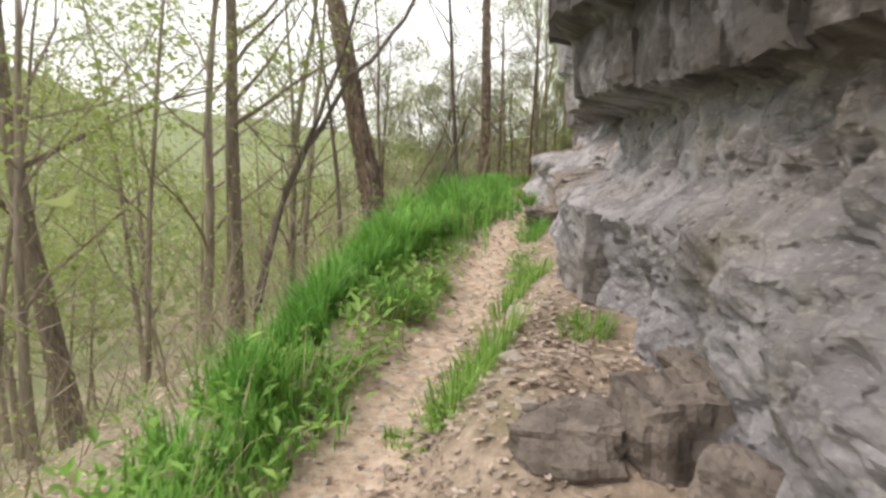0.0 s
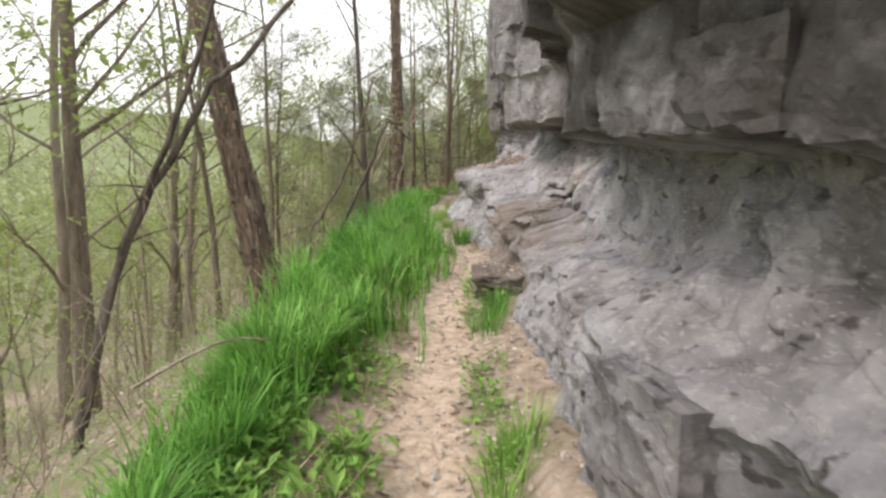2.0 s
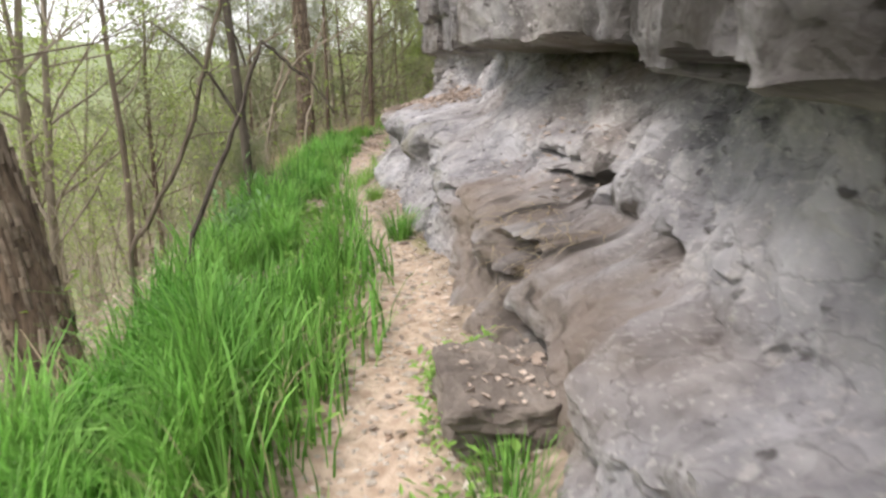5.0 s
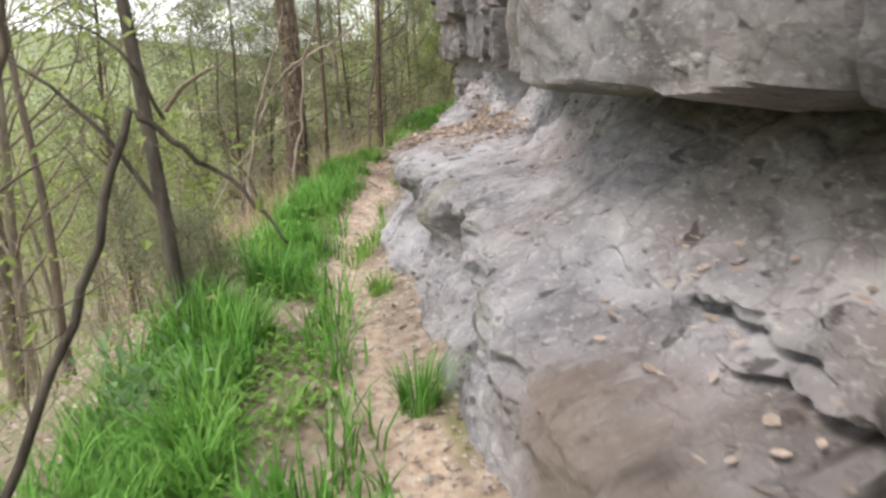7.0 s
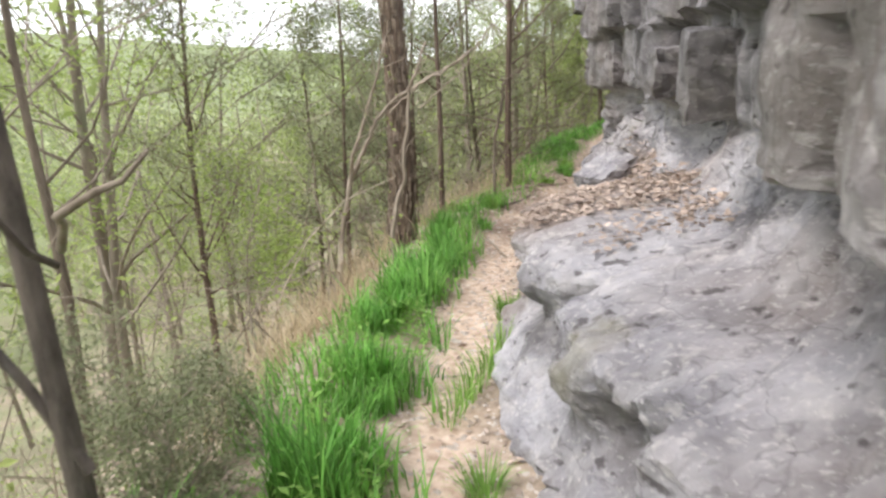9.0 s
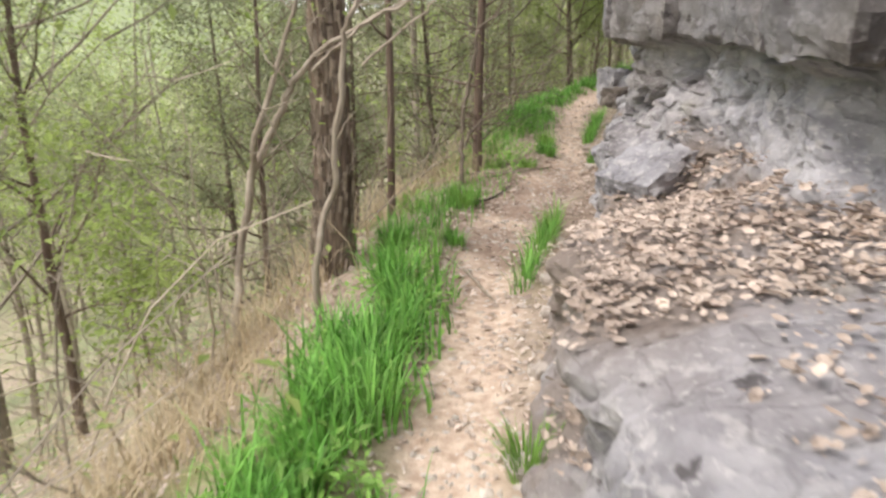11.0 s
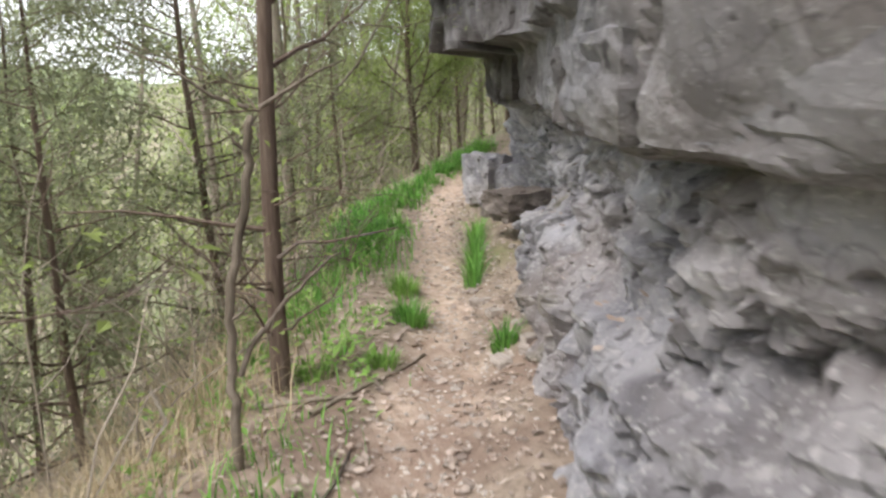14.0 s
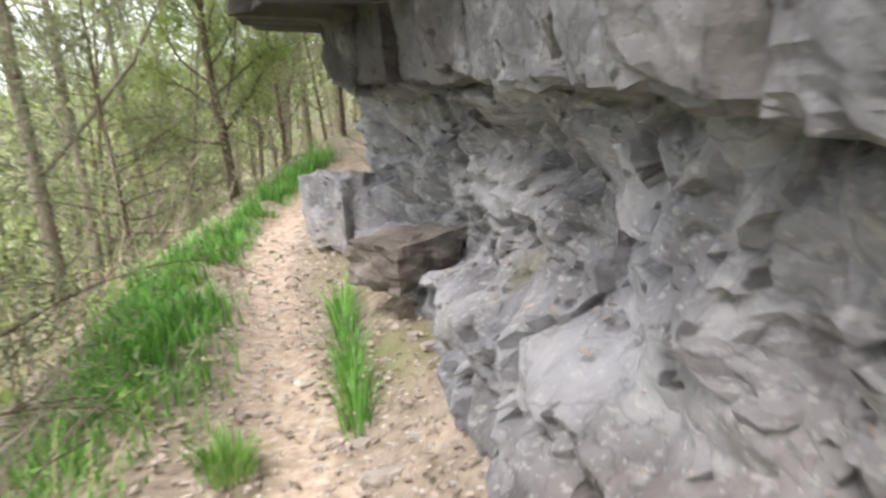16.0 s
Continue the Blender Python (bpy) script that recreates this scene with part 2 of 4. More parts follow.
# ---- mesh helpers ----
class Buf:
    """Vertices and faces of one mesh."""

    def __init__(self):
        self.v, self.f = [], []

    def tube(self, pts, radii, sides=7, rough=0.0, cap=True):
        start = len(self.v)
        for i, p in enumerate(pts):
            a, b = pts[max(i - 1, 0)], pts[min(i + 1, len(pts) - 1)]
            d = (Vector(b) - Vector(a)).normalized()
            s = d.cross(Vector((0.31, 0.95, 0.05))).normalized()
            t = d.cross(s)
            for j in range(sides):
                w = 2 * math.pi * j / sides
                r = radii[i]
                if rough:
                    r *= 1 + rough * noise.noise(Vector((math.cos(w) * 3, math.sin(w) * 3, p[2] * 1.5 + p[0])))
                self.v.append(tuple(Vector(p) + (s * math.cos(w) + t * math.sin(w)) * r))
            if i:
                for j in range(sides):
                    x, y = start + (i - 1) * sides, start + i * sides
                    self.f.append((x + j, x + (j + 1) % sides, y + (j + 1) % sides, y + j))
        if cap:
            self.f.append(tuple(range(len(self.v) - sides, len(self.v))))

    def leaf(self, p, along, up, length, width):
        """A pointed leaf, folded a little along its middle."""
        along, side = along.normalized(), along.cross(up)
        side = side.normalized() if side.length > 1e-4 else Vector((1, 0, 0))
        lift = side.cross(along) * width * 0.25
        i = len(self.v)
        mid = p + along * length * 0.5
        self.v += [tuple(p), tuple(mid + side * width / 2 + lift), tuple(p + along * length), tuple(mid - side * width / 2 + lift)]
        self.f += [(i, i + 1, i + 2), (i, i + 2, i + 3)]

    def curled(self, p, along, up, length, width):
        """A dead leaf: six-cornered, curled up at its rim."""
        along = along.normalized()
        side = along.cross(up).normalized()
        top = side.cross(along) * width
        i = len(self.v)
        self.v += [tuple(p + along * length * a + side * width * b + top * c) for a, b, c in ((0, 0, 0.1), (0.3, 0.42, 0.16), (0.72, 0.38, 0.2), (1.0, 0.04, 0.12), (0.66, -0.45, 0.12), (0.26, -0.36, 0.2), (0.5, 0, 0.0))]
        self.f += [(i + 6, i + k, i + (k + 1) % 6) for k in range(6)]

    def blade(self, p, way, height, width, bend):
        """A grass blade of three joints that arches over towards way."""
        side = Vector((-way.y, way.x, 0)) * width / 2
        i = len(self.v)
        for q, w in ((0, 1.0), (0.4, 0.85), (0.75, 0.55)):
            c = p + way * bend * q * q + Vector((0, 0, height * (q - 0.25 * bend / max(height, 0.01) * q * q)))
            self.v += [tuple(c - side * w), tuple(c + side * w)]
        self.v.append(tuple(p + way * bend + Vector((0, 0, height * (1 - 0.35 * bend / max(height, 0.01))))))
        self.f += [(i, i + 1, i + 3, i + 2), (i + 2, i + 3, i + 5, i + 4), (i + 4, i + 5, i + 6)]

    def mesh(self, name, mat, smooth=False):
        me = bpy.data.meshes.new(name)
        me.from_pydata(self.v, [], self.f)
        me.materials.append(mat)
        if smooth:
            me.polygons.foreach_set("use_smooth", [True] * len(me.polygons))
        me.update()
        return me


def part(name, buf, mat, parent, label="", smooth=False):
    """One mesh as a part under a thing."""
    ob = new(name, buf.mesh(name, mat, smooth))
    ob.parent = parent
    if label:
        tagged(ob, label)
    return ob


def thing(name, at, label, category, group=""):
    ob = new(name)
    ob.matrix_basis = pose(*at)
    ob.empty_display_size = 0.2
    return tagged(ob, label, category, group)


def smooth_step(a, b, x):
    t = np.clip((np.asarray(x, float) - a) / (b - a), 0, 1)
    return t * t * (3 - 2 * t)


def curve(table):
    """A soft curve through (station, value) pairs."""
    xs, ys = [a for a, _ in table], [b for _, b in table]

    def value(y):
        return sum(np.interp(np.asarray(y, float) + d, xs, ys) for d in (-0.35, -0.2, 0.0, 0.2, 0.35)) / 5
    return value


# ---- plan: y runs along the trail, x across it towards the cliff ----
trail_x = curve([(-6, -1.7), (0, -0.8), (2.5, -0.45), (3.5, -0.25), (4.8, 0.05), (6.1, 0.35), (7.1, 0.50), (8.2, 0.66), (9.0, 0.86), (9.8, 1.10), (11.1, 1.19), (13.1, 1.17), (14.3, 1.32), (15.4, 1.48),
                 (16.5, 1.76), (18.3, 2.14), (19.0, 2.42), (20.0, 2.98), (21.2, 3.52), (22.6, 3.92), (24.8, 4.62), (26.2, 5.35), (28, 6.6), (31, 8.8), (60, 30)])
trail_z = curve([(-6, -1.0), (0, -0.58), (3, -0.38), (4.2, -0.31), (5, -0.25), (6.1, -0.18), (7.1, -0.04), (8.4, 0.06), (12, 0.03), (15, 0.05), (18, 0.0), (22, 0.0), (25, 0.08), (30, 0.3), (60, 1.0)])
trail_half = curve([(-6, 0.22), (6, 0.19), (8.8, 0.24), (10, 0.22), (11.9, 0.12), (14.3, 0.14), (15.4, 0.19), (16.5, 0.15), (17.6, 0.21), (20, 0.24), (21.2, 0.16), (26, 0.17), (60, 0.2)])
brink = curve([(-6, 0.5), (0, 0.5), (2.5, 0.55), (4.5, 0.78), (6, 0.9), (9, 1.0), (11, 1.05), (13, 0.85), (16, 0.75), (18, 0.85), (20, 1.0), (24, 0.9), (60, 1.0)])


def ground_z(x, y):
    """Height of the ground: a bench that carries the trail, and the bluff falling to the valley and the far hills."""
    x, y = np.asarray(x, float), np.asarray(y, float)
    u = x - trail_x(y)
    z = trail_z(y) + 0.05 * np.exp(-((u + 0.6) / 0.3) ** 2) - 0.03 * np.exp(-(u / 0.22) ** 2)
    bank = 0.10 + 0.18 * smooth_step(2.5, 3.1, y) * (1 - smooth_step(5.0, 6.5, y)) + 0.12 * smooth_step(20.2, 21.2, y) * (1 - smooth_step(23, 24.5, y))
    z = z + bank * smooth_step(0.22, 0.7, u)
    d = np.clip(-u - brink(y), 0, None)
    fall = 18 * (1 - np.exp(-0.80 * d / 18)) * d / (d + 0.35)
    far = smooth_step(70, 420, d) * 62
    rise = np.clip(u - 1.3, 0, 12) * 0.35 * smooth_step(25, 28, y)
    return z - fall + far + rise


def bump_z(x, y):
    p = Vector((x, y, 0))
    return 0.035 * noise.fractal(p * 1.7, 0.9, 2.0, 4) + 0.012 * noise.noise(p * 11)


def spot(x, y):
    return Vector((x, y, float(ground_z(x, y)) + bump_z(x, y)))


def stretch_axis(a, b, step, far, ratio=1.25):
    near = list(np.arange(a, b, step))
    lo, hi, d = [], [], step
    p, q = a, near[-1]
    while p > -far or q < far:
        d *= ratio
        p, q = p - d, q + d
        lo.append(p), hi.append(q)
    return np.array(lo[::-1] + near + hi)


def grid_faces(rows, cols):
    i = np.arange(rows * cols).reshape(rows, cols)
    return np.stack([i[:-1, :-1], i[:-1, 1:], i[1:, 1:], i[1:, :-1]], -1).reshape(-1, 4).tolist()


def build_ground():
    ax, ay = stretch_axis(-3.5, 6.5, 0.075, 2500), stretch_axis(-4, 30, 0.075, 2500)
    X, Y = np.meshgrid(ax, ay)
    Z = ground_z(X, Y)
    U = X - trail_x(Y)
    edge = np.array([noise.noise(Vector((a * 2.2, b * 2.2, 5))) for a, b in zip(X.ravel(), Y.ravel())]).reshape(X.shape)
    near = (abs(X) < 60) & (abs(Y) < 90)
    add = np.array([bump_z(a, b) if c else 0.0 for a, b, c in zip(X.ravel(), Y.ravel(), near.ravel())]).reshape(X.shape)
    me = bpy.data.meshes.new("ground")
    me.from_pydata(np.stack([X, Y, Z + add], -1).reshape(-1, 3).tolist(), [], grid_faces(*X.shape))
    me.polygons.foreach_set("use_smooth", [True] * len(me.polygons))
    wide = trail_half(Y)
    trail = 1 - smooth_step(wide * 0.8, wide * 1.5, abs(U) + 0.12 * edge)
    green = smooth_step(-0.35, 0.35, edge) * smooth_step(1.2, 3.0, -U) * 0.75
    green = np.maximum(green, smooth_step(40, 80, -U) * 0.95)
    green = np.maximum(green, smooth_step(26, 30, Y) * smooth_step(0.4, 1.0, abs(U)) * smooth_step(-0.5, 0.3, edge) * 0.8)
    damp = 0.75 * smooth_step(16.6, 17.8, Y) * (1 - smooth_step(20.4, 21.6, Y)) * smooth_step(-0.6, 0.2, edge) * (1 - smooth_step(0.5, 1.2, abs(U)))
    for name, values in (("trail", trail), ("green", green), ("damp", damp)):
        at = me.attributes.new(name, "FLOAT", "POINT")
        at.data.foreach_set("value", values.ravel().astype(np.float32))
    me.materials.append(M_GROUND)
    return tagged(new("ground", me), "leaf-littered woodland bluff with a trodden earth trail", "ground", kind="structure")


build_ground()

# ---- the limestone cliff beside the trail ----
foot_x = curve([(-6, 0.6), (0, 1.05), (2.5, 1.08), (3.5, 0.95), (4.2, 0.90), (4.8, 0.87), (5.6, 0.96), (6.6, 1.14), (7.2, 1.2), (8, 1.27), (9.7, 1.45), (11, 1.58), (12.8, 1.66), (15.3, 1.74),
                (15.8, 1.9), (16.4, 2.2), (17.1, 2.42), (17.7, 2.84), (18.4, 3.03), (19.4, 3.38), (20.4, 3.8), (21.5, 4.26), (22.3, 4.62), (23, 4.85), (25, 5.4), (28, 7.6), (31, 10.4), (40, 21)])
ledge_h = curve([(-6, 0.8), (2.5, 1.0), (3.5, 0.98), (4.2, 0.86), (5, 0.82), (6, 0.77), (7, 0.60), (8, 0.46), (9, 0.48), (10.5, 0.52), (11.4, 0.6), (12, 0.68), (13, 0.70), (14.2, 0.74), (15.3, 0.72), (15.8, 0.72), (16.3, 0.6), (16.9, 0.46), (17.3, 0.42), (17.6, 0.75), (18.5, 0.82), (19.4, 0.72), (20.5, 0.66), (21.6, 0.68), (22.4, 0.45), (23, 0.3), (40, 0.4)])
ledge_w = curve([(-6, 0.3), (3, 0.2), (5, 0.32), (7, 0.32), (9, 0.5), (10.5, 0.48), (11.5, 0.26), (12.4, 0.28), (13.5, 0.5), (14.3, 0.62), (15.3, 0.68), (15.8, 0.68), (16.2, 0.78), (16.8, 0.7), (17.3, 0.45), (17.8, 0.18), (19.2, 0.14), (20.5, 0.2), (23, 0.3), (40, 0.3)])
recess_x = curve([(-6, 0.8), (3, 1.34), (5, 1.46), (7, 1.76), (8.4, 2.3), (9.4, 2.75), (11.3, 2.78), (12.3, 2.6), (13, 2.65), (15, 2.95), (16.3, 3.25), (17.3, 3.34), (18.2, 3.27), (18.7, 3.34), (19.4, 3.64), (20.6, 4.14), (21.6, 4.52), (22.3, 4.78), (23, 5.02), (24, 5.32), (25, 5.68), (28, 8.0), (31, 10.6), (40, 21.2)])
lip_x = curve([(-6, 0.5), (3, 1.12), (4.8, 1.14), (5.4, 1.06), (6.2, 1.12), (8, 1.58), (8.8, 1.85), (9.5, 2.1), (10.2, 2.1), (11.4, 1.74), (12.1, 1.76), (12.9, 2.2), (14.5, 2.6), (16, 2.95), (17.3, 3.12), (18.2, 3.04), (18.7, 3.12), (19.4, 3.42), (20.6, 4.02), (21.4, 4.36), (22, 4.5), (23, 4.7), (24, 5.0), (25, 5.42), (28, 7.6), (31, 10.2), (40, 20.6)])
lip_z = curve([(-6, 1.15), (3, 1.3), (5.2, 1.34), (7, 1.36), (8.8, 1.36), (9.5, 1.52), (12, 1.5), (15.5, 1.5), (17.3, 1.51), (20, 1.42), (23, 1.42), (40, 1.8)])
jut = curve([(-6, 0.25), (3, 0.4), (5, 0.45), (7, 0.4), (8.5, 0.2), (10, 0.08), (11.8, 0.06), (13, 0.2), (16, 0.12), (19, 0.12), (20, 0.2), (21.3, 0.4), (23, 0.85), (25.5, 1.0), (27, 0.8), (40, 0.3)])
# darkness of the upper beds: weathered crust with some of their shade included
crust_shade_y = curve([(-6, 0.9), (7.5, 0.9), (9.7, 0.8), (10.2, 0.2), (10.7, 0.1), (11.8, 0.15), (12.6, 0.7), (15.5, 0.6), (18, 0.45), (19.4, 0.4), (20.6, 0.45), (21.4, 0.6), (22.3, 0.85), (23, 0.95), (26, 0.95), (40, 0.7)])
top_z = curve([(-6, 4.2), (6, 4.2), (9, 3.6), (12, 3.15), (15, 3.6), (20, 4.0), (40, 4.5)])


def hash01(a, b, c=0):
    return (math.sin(a * 127.1 + b * 311.7 + c * 74.7) * 43758.5453) % 1.0


def cliff_x(y, z, f, h, w, rx, lx, lz, jt):
    """Face of the cliff at station y and height z: a foot, a ledge, a scooped wall, and beds jutting out over it."""
    t = max(-1.0, min(1.0, z / h))
    x = f + 0.05 * t * abs(t)
    x -= 0.07 * max(0.0, 1 - max(z, 0.0) / 0.24) ** 1.4
    x -= 0.10 * float(smooth_step(11.6, 12.4, y)) * float(1 - smooth_step(15.2, 15.7, y)) * abs(math.sin(y * 3.9 + 0.8 * math.sin(y * 2.1))) * float(smooth_step(0.15, 0.4, z) * (1 - smooth_step(h, h + 0.15, z)))
    x += 0.24 * float(smooth_step(11.2, 12.0, y) * (1 - smooth_step(15.4, 15.9, y)) * smooth_step(0.08, 0.42, z))
    x += w * float(smooth_step(h - 0.04, h + 0.05 + 0.2 * w, z))
    q = max(0.0, min(1.0, (z - h - 0.05) / (lz - 0.12 - h)))
    s = float(smooth_step(8.0, 9.2, y) * (1 - smooth_step(12.0, 13.0, y))) * 0.8 + 0.2
    x += (rx - f - 0.05 - w) * ((1 - s) * (1 - (1 - q) ** 2.2) + s * q ** 1.4)
    for dy0, dz0, ry, rz, depth in DENTS:
        a = ((y - dy0) / ry) ** 2 + ((z - dz0) / rz) ** 2
        if a < 4:
            x += depth * math.exp(-a * a)
    x += (lx - rx) * float(smooth_step(lz - 0.07, lz, z))
    if z > lz - 0.03:
        wob = 0.08 * noise.noise(Vector((y * 0.7, 3.3, 1.0)))
        b1, b2 = lz + 0.52 - 0.12 * float(smooth_step(20, 22, y)) + wob, lz + 1.05 - wob
        x -= jt * (0.6 * float(smooth_step(b1 - 0.05, b1, z)) + 0.4 * float(smooth_step(b2 - 0.05, b2, z)))
        bed = 0 if z < b1 else 1 if z < b2 else 2
        run = (y + 0.15 * noise.noise(Vector((y, z * 2, 9.0)))) / (1.15 - 0.2 * bed) + bed * 0.37
        cell = math.floor(run)
        part_way = run - cell
        cut = 0.25 + 0.5 * hash01(cell, bed, 2)
        second = 1 if part_way > cut else 0
        gap = min(part_way, 1 - part_way, abs(part_way - cut))
        x += 0.16 * (hash01(cell * 2 + second, bed) - 0.5)
        x += 0.06 * max(0.0, 1 - gap / 0.03)
    return x


LEDGE = []
# hollows (and, below zero, bulges): station, height, half length, half height, depth
DENTS = [(4.1, 0.45, 0.34, 0.42, 0.22), (13.1, 0.58, 0.5, 0.2, -0.14), (13.78, 0.58, 0.1, 0.2, 0.12), (14.4, 0.64, 0.5, 0.15, -0.14), (12.45, 0.55, 0.09, 0.2, 0.1), (15.2, 0.62, 0.4, 0.12, -0.1), (9.52, 0.78, 0.06, 0.05, 0.26), (9.38, 0.68, 0.05, 0.06, 0.26), (9.66, 0.66, 0.05, 0.045, 0.24), (9.26, 0.56, 0.05, 0.05, 0.26), (9.46, 0.60, 0.04, 0.04, 0.2), (9.16, 0.64, 0.04, 0.04, 0.2), (9.12, 0.42, 0.3, 0.055, 0.3), (9.75, 0.66, 0.3, 0.035, 0.22), (8.75, 0.2, 0.3, 0.05, 0.3),
         (9.0, 0.30, 0.16, 0.05, 0.18), (10.2, 0.74, 0.35, 0.03, 0.14), (10.5, 0.45, 0.3, 0.04, 0.1), (8.3, 0.62, 0.12, 0.05, 0.14), (8.5, 0.52, 0.08, 0.05, 0.14), (5.2, 1.0, 0.3, 0.05, 0.08),
         (6.6, 0.75, 0.5, 0.05, 0.08), (12.7, 0.42, 0.25, 0.14, 0.12), (13.6, 0.40, 0.2, 0.16, 0.12), (14.4, 0.42, 0.2, 0.14, 0.1), (17.9, 1.05, 0.12, 0.05, 0.1), (18.7, 1.1, 0.3, 0.04, 0.1),
         (19.6, 0.95, 0.08, 0.25, 0.12), (20.6, 1.0, 0.25, 0.05, 0.1), (21.5, 1.15, 0.5, 0.15, 0.15), (19.0, 1.38, 0.5, 0.06, 0.14)]


breakage = curve([(-6, 0.5), (3, 0.5), (6, 0.4), (8, 0.35), (9.5, 0.3), (11, 0.2), (13, 0.3), (15.5, 0.5), (17.3, 1.0), (23, 1.1), (40, 0.8)])


def facet(p, c, amount):
    """A flat break through the rock, tilted its own way in every cell."""
    a, b = hash01(c.x, c.y, c.z) - 0.5, hash01(c.y, c.z, c.x) - 0.5
    return amount * (2.2 * a * (p.x - c.x) + 2.2 * b * (p.y - c.y) + 0.6 * (a + b))


def build_cliff():
    ys = np.concatenate([np.arange(-5.0, 1.5, 0.06), np.arange(1.5, 24.0, 0.026), np.arange(24.0, 36.0, 0.07)])
    zs = np.concatenate([np.arange(-0.6, 1.30, 0.026), np.arange(1.30, 1.60, 0.016), np.arange(1.60, 3.0, 0.03)])
    back = [(0.05, 0.3), (0.4, 0.5), (1.2, 0.7), (3.0, 1.2), (7.0, 2.2), (18.0, 4.0), (60.0, 6.0)]
    verts, crust_shade, soil_shade = [], [], []
    for y in ys:
        dark = float(crust_shade_y(y))
        g = float(trail_z(y))
        broken = float(breakage(y))
        split = float(smooth_step(16.5, 17.5, y))
        f, h, w, rx, lx, lz, jt, tz = (float(c(y)) for c in (foot_x, ledge_h, ledge_w, recess_x, lip_x, lip_z, jut, top_z))
        lzw = lz + 0.05 * noise.noise(Vector((y * 1.6, 0.3, 8.0))) + 0.06 * (hash01(math.floor(y / 0.9), 5) - 0.5)
        for z in zs:
            zz = z
            if z > lz + 0.1:
                zz = lz + 0.1 + (z - lz - 0.1) * (tz - lz - 0.1) / (3.0 - lz - 0.1)
            x = cliff_x(y, zz - g * (1 - float(smooth_step(0.5, 1.3, zz))), f, h, w, rx, lx, lzw, jt)
            low = 1 - float(smooth_step(lz - 0.1, lz, zz))
            big = noise.fractal(Vector((x * 0.9, y * 0.9, zz * 1.4)), 0.8, 2.1, 3)
            mid = noise.fractal(Vector((x * 2.5, y * 3.1, zz * 4.6)), 0.75, 2.2, 4)
            shelf = (zz + 0.12 * big + 0.05 * mid) / 0.17
            step = shelf - math.floor(shelf)
            flake = noise.cell(Vector((y * 4 + mid, zz * 6 + big * 2, 2.0))) - 0.5
            amount = 0.35 + 0.65 * low
            at_d = Vector((y * 1.9 + 0.5 * big, zz * 2.6 + 0.3 * mid, x * 1.2))
            at_e = Vector((y * 5.2 + 0.5 * big, zz * 6.4 + 0.5 * mid, x * 3.0))
            d, near_d = noise.voronoi(at_d)
            e, near_e = noise.voronoi(at_e)
            x += broken * (facet(at_d, near_d[0], 0.07) + facet(at_e, near_e[0], 0.045)) * (0.12 + 0.88 * low)
            x += (0.10 * big + (0.02 + 0.035 * broken) * mid) * amount + (0.008 + 0.03 * split) * (step ** 3) * low + 0.02 * flake * (0.25 + 0.75 * low)
            x -= (0.11 * min(d[1] - d[0], 0.6) + 0.035 * min(e[1] - e[0], 0.5) - 0.03) * amount
            pit = noise.noise(Vector((y * 5.5, zz * 8, x * 5)))
            x += 0.09 * max(0.0, pit - 0.42) * (0.4 + 0.6 * low)
            dy = 0.05 * noise.noise(Vector((x * 3, y * 3, zz * 3 + 20)))
            dz = 0.03 * noise.noise(Vector((x * 4, y * 2.5, zz * 4 + 40))) + 0.035 * low * noise.fractal(Vector((x * 7, y * 6, 31.0)), 0.8, 2.1, 3)
            verts.append((x, y + dy, zz + dz))
            # recess under the lip: brown staining with the overhang's shade painted in
            stain_shade = float(smooth_step(8.8, 9.6, y) * (1 - smooth_step(11.6, 12.6, y)) * smooth_step(lz - 0.35, lz - 0.1, zz)) * low
            patch = float(smooth_step(7.4, 8.2, y) * (1 - smooth_step(10.2, 11.0, y)) * (1 - smooth_step(0.55, 0.75, zz))) + float(smooth_step(14.6, 15.2, y) * (1 - smooth_step(17.2, 17.7, y)) * (1 - smooth_step(0.8, 1.0, zz)))
            soil_shade.append(max(0.0, min(1.0, max(patch, stain_shade) * (1.05 + 0.9 * mid))))
            lichen = float(smooth_step(8.1, 8.6, y) * (1 - smooth_step(9.7, 10.1, y)) * smooth_step(0.12, 0.25, zz) * (1 - smooth_step(0.75, 0.95, zz)))
            prow = 0.5 * float(smooth_step(12.6, 13.0, y) * (1 - smooth_step(15.0, 15.5, y)) * smooth_step(0.28, 0.38, zz) * (1 - smooth_step(0.6, 0.72, zz))) * float(smooth_step(-0.25, 0.1, mid))
            high = 0.3 * float(smooth_step(1.9, 2.15, zz))
            lichen *= 0.25 + 0.75 * float(smooth_step(0.12, 0.22, noise.noise(Vector((y * 6.5, zz * 7.5, 12.0))) * 0.7 + 0.4 * mid))
            # weathered rock tone, plus half of the painted shade below the lip
            crust_shade.append((max(dark, high * float(1 - smooth_step(13, 15, y))) * (1 - low) + low * max(0.12 * float(1 - smooth_step(6.5, 8.5, y)) + 0.14 * float(1 - smooth_step(4.0, 5.0, y)), lichen, prow, 0.5 * stain_shade)) * max(0.0, min(1.0, 1.0 + 0.7 * mid)))
        px, _, pz = verts[-1]
        for a, b in back:
            verts.append((px + a + 0.2 * noise.noise(Vector((y * 0.8, a, 7))), y, pz + b + 0.15 * noise.noise(Vector((y * 1.1, a * 2, 3)))))
            crust_shade.append(dark)
            soil_shade.append(0.0)
    cols = len(zs) + len(back)
    me = bpy.data.meshes.new("cliff")
    me.from_pydata(verts, [], grid_faces(len(ys), cols))
    st = me.attributes.new("soil_shade", "FLOAT", "POINT")
    st.data.foreach_set("value", np.array(soil_shade, dtype=np.float32))
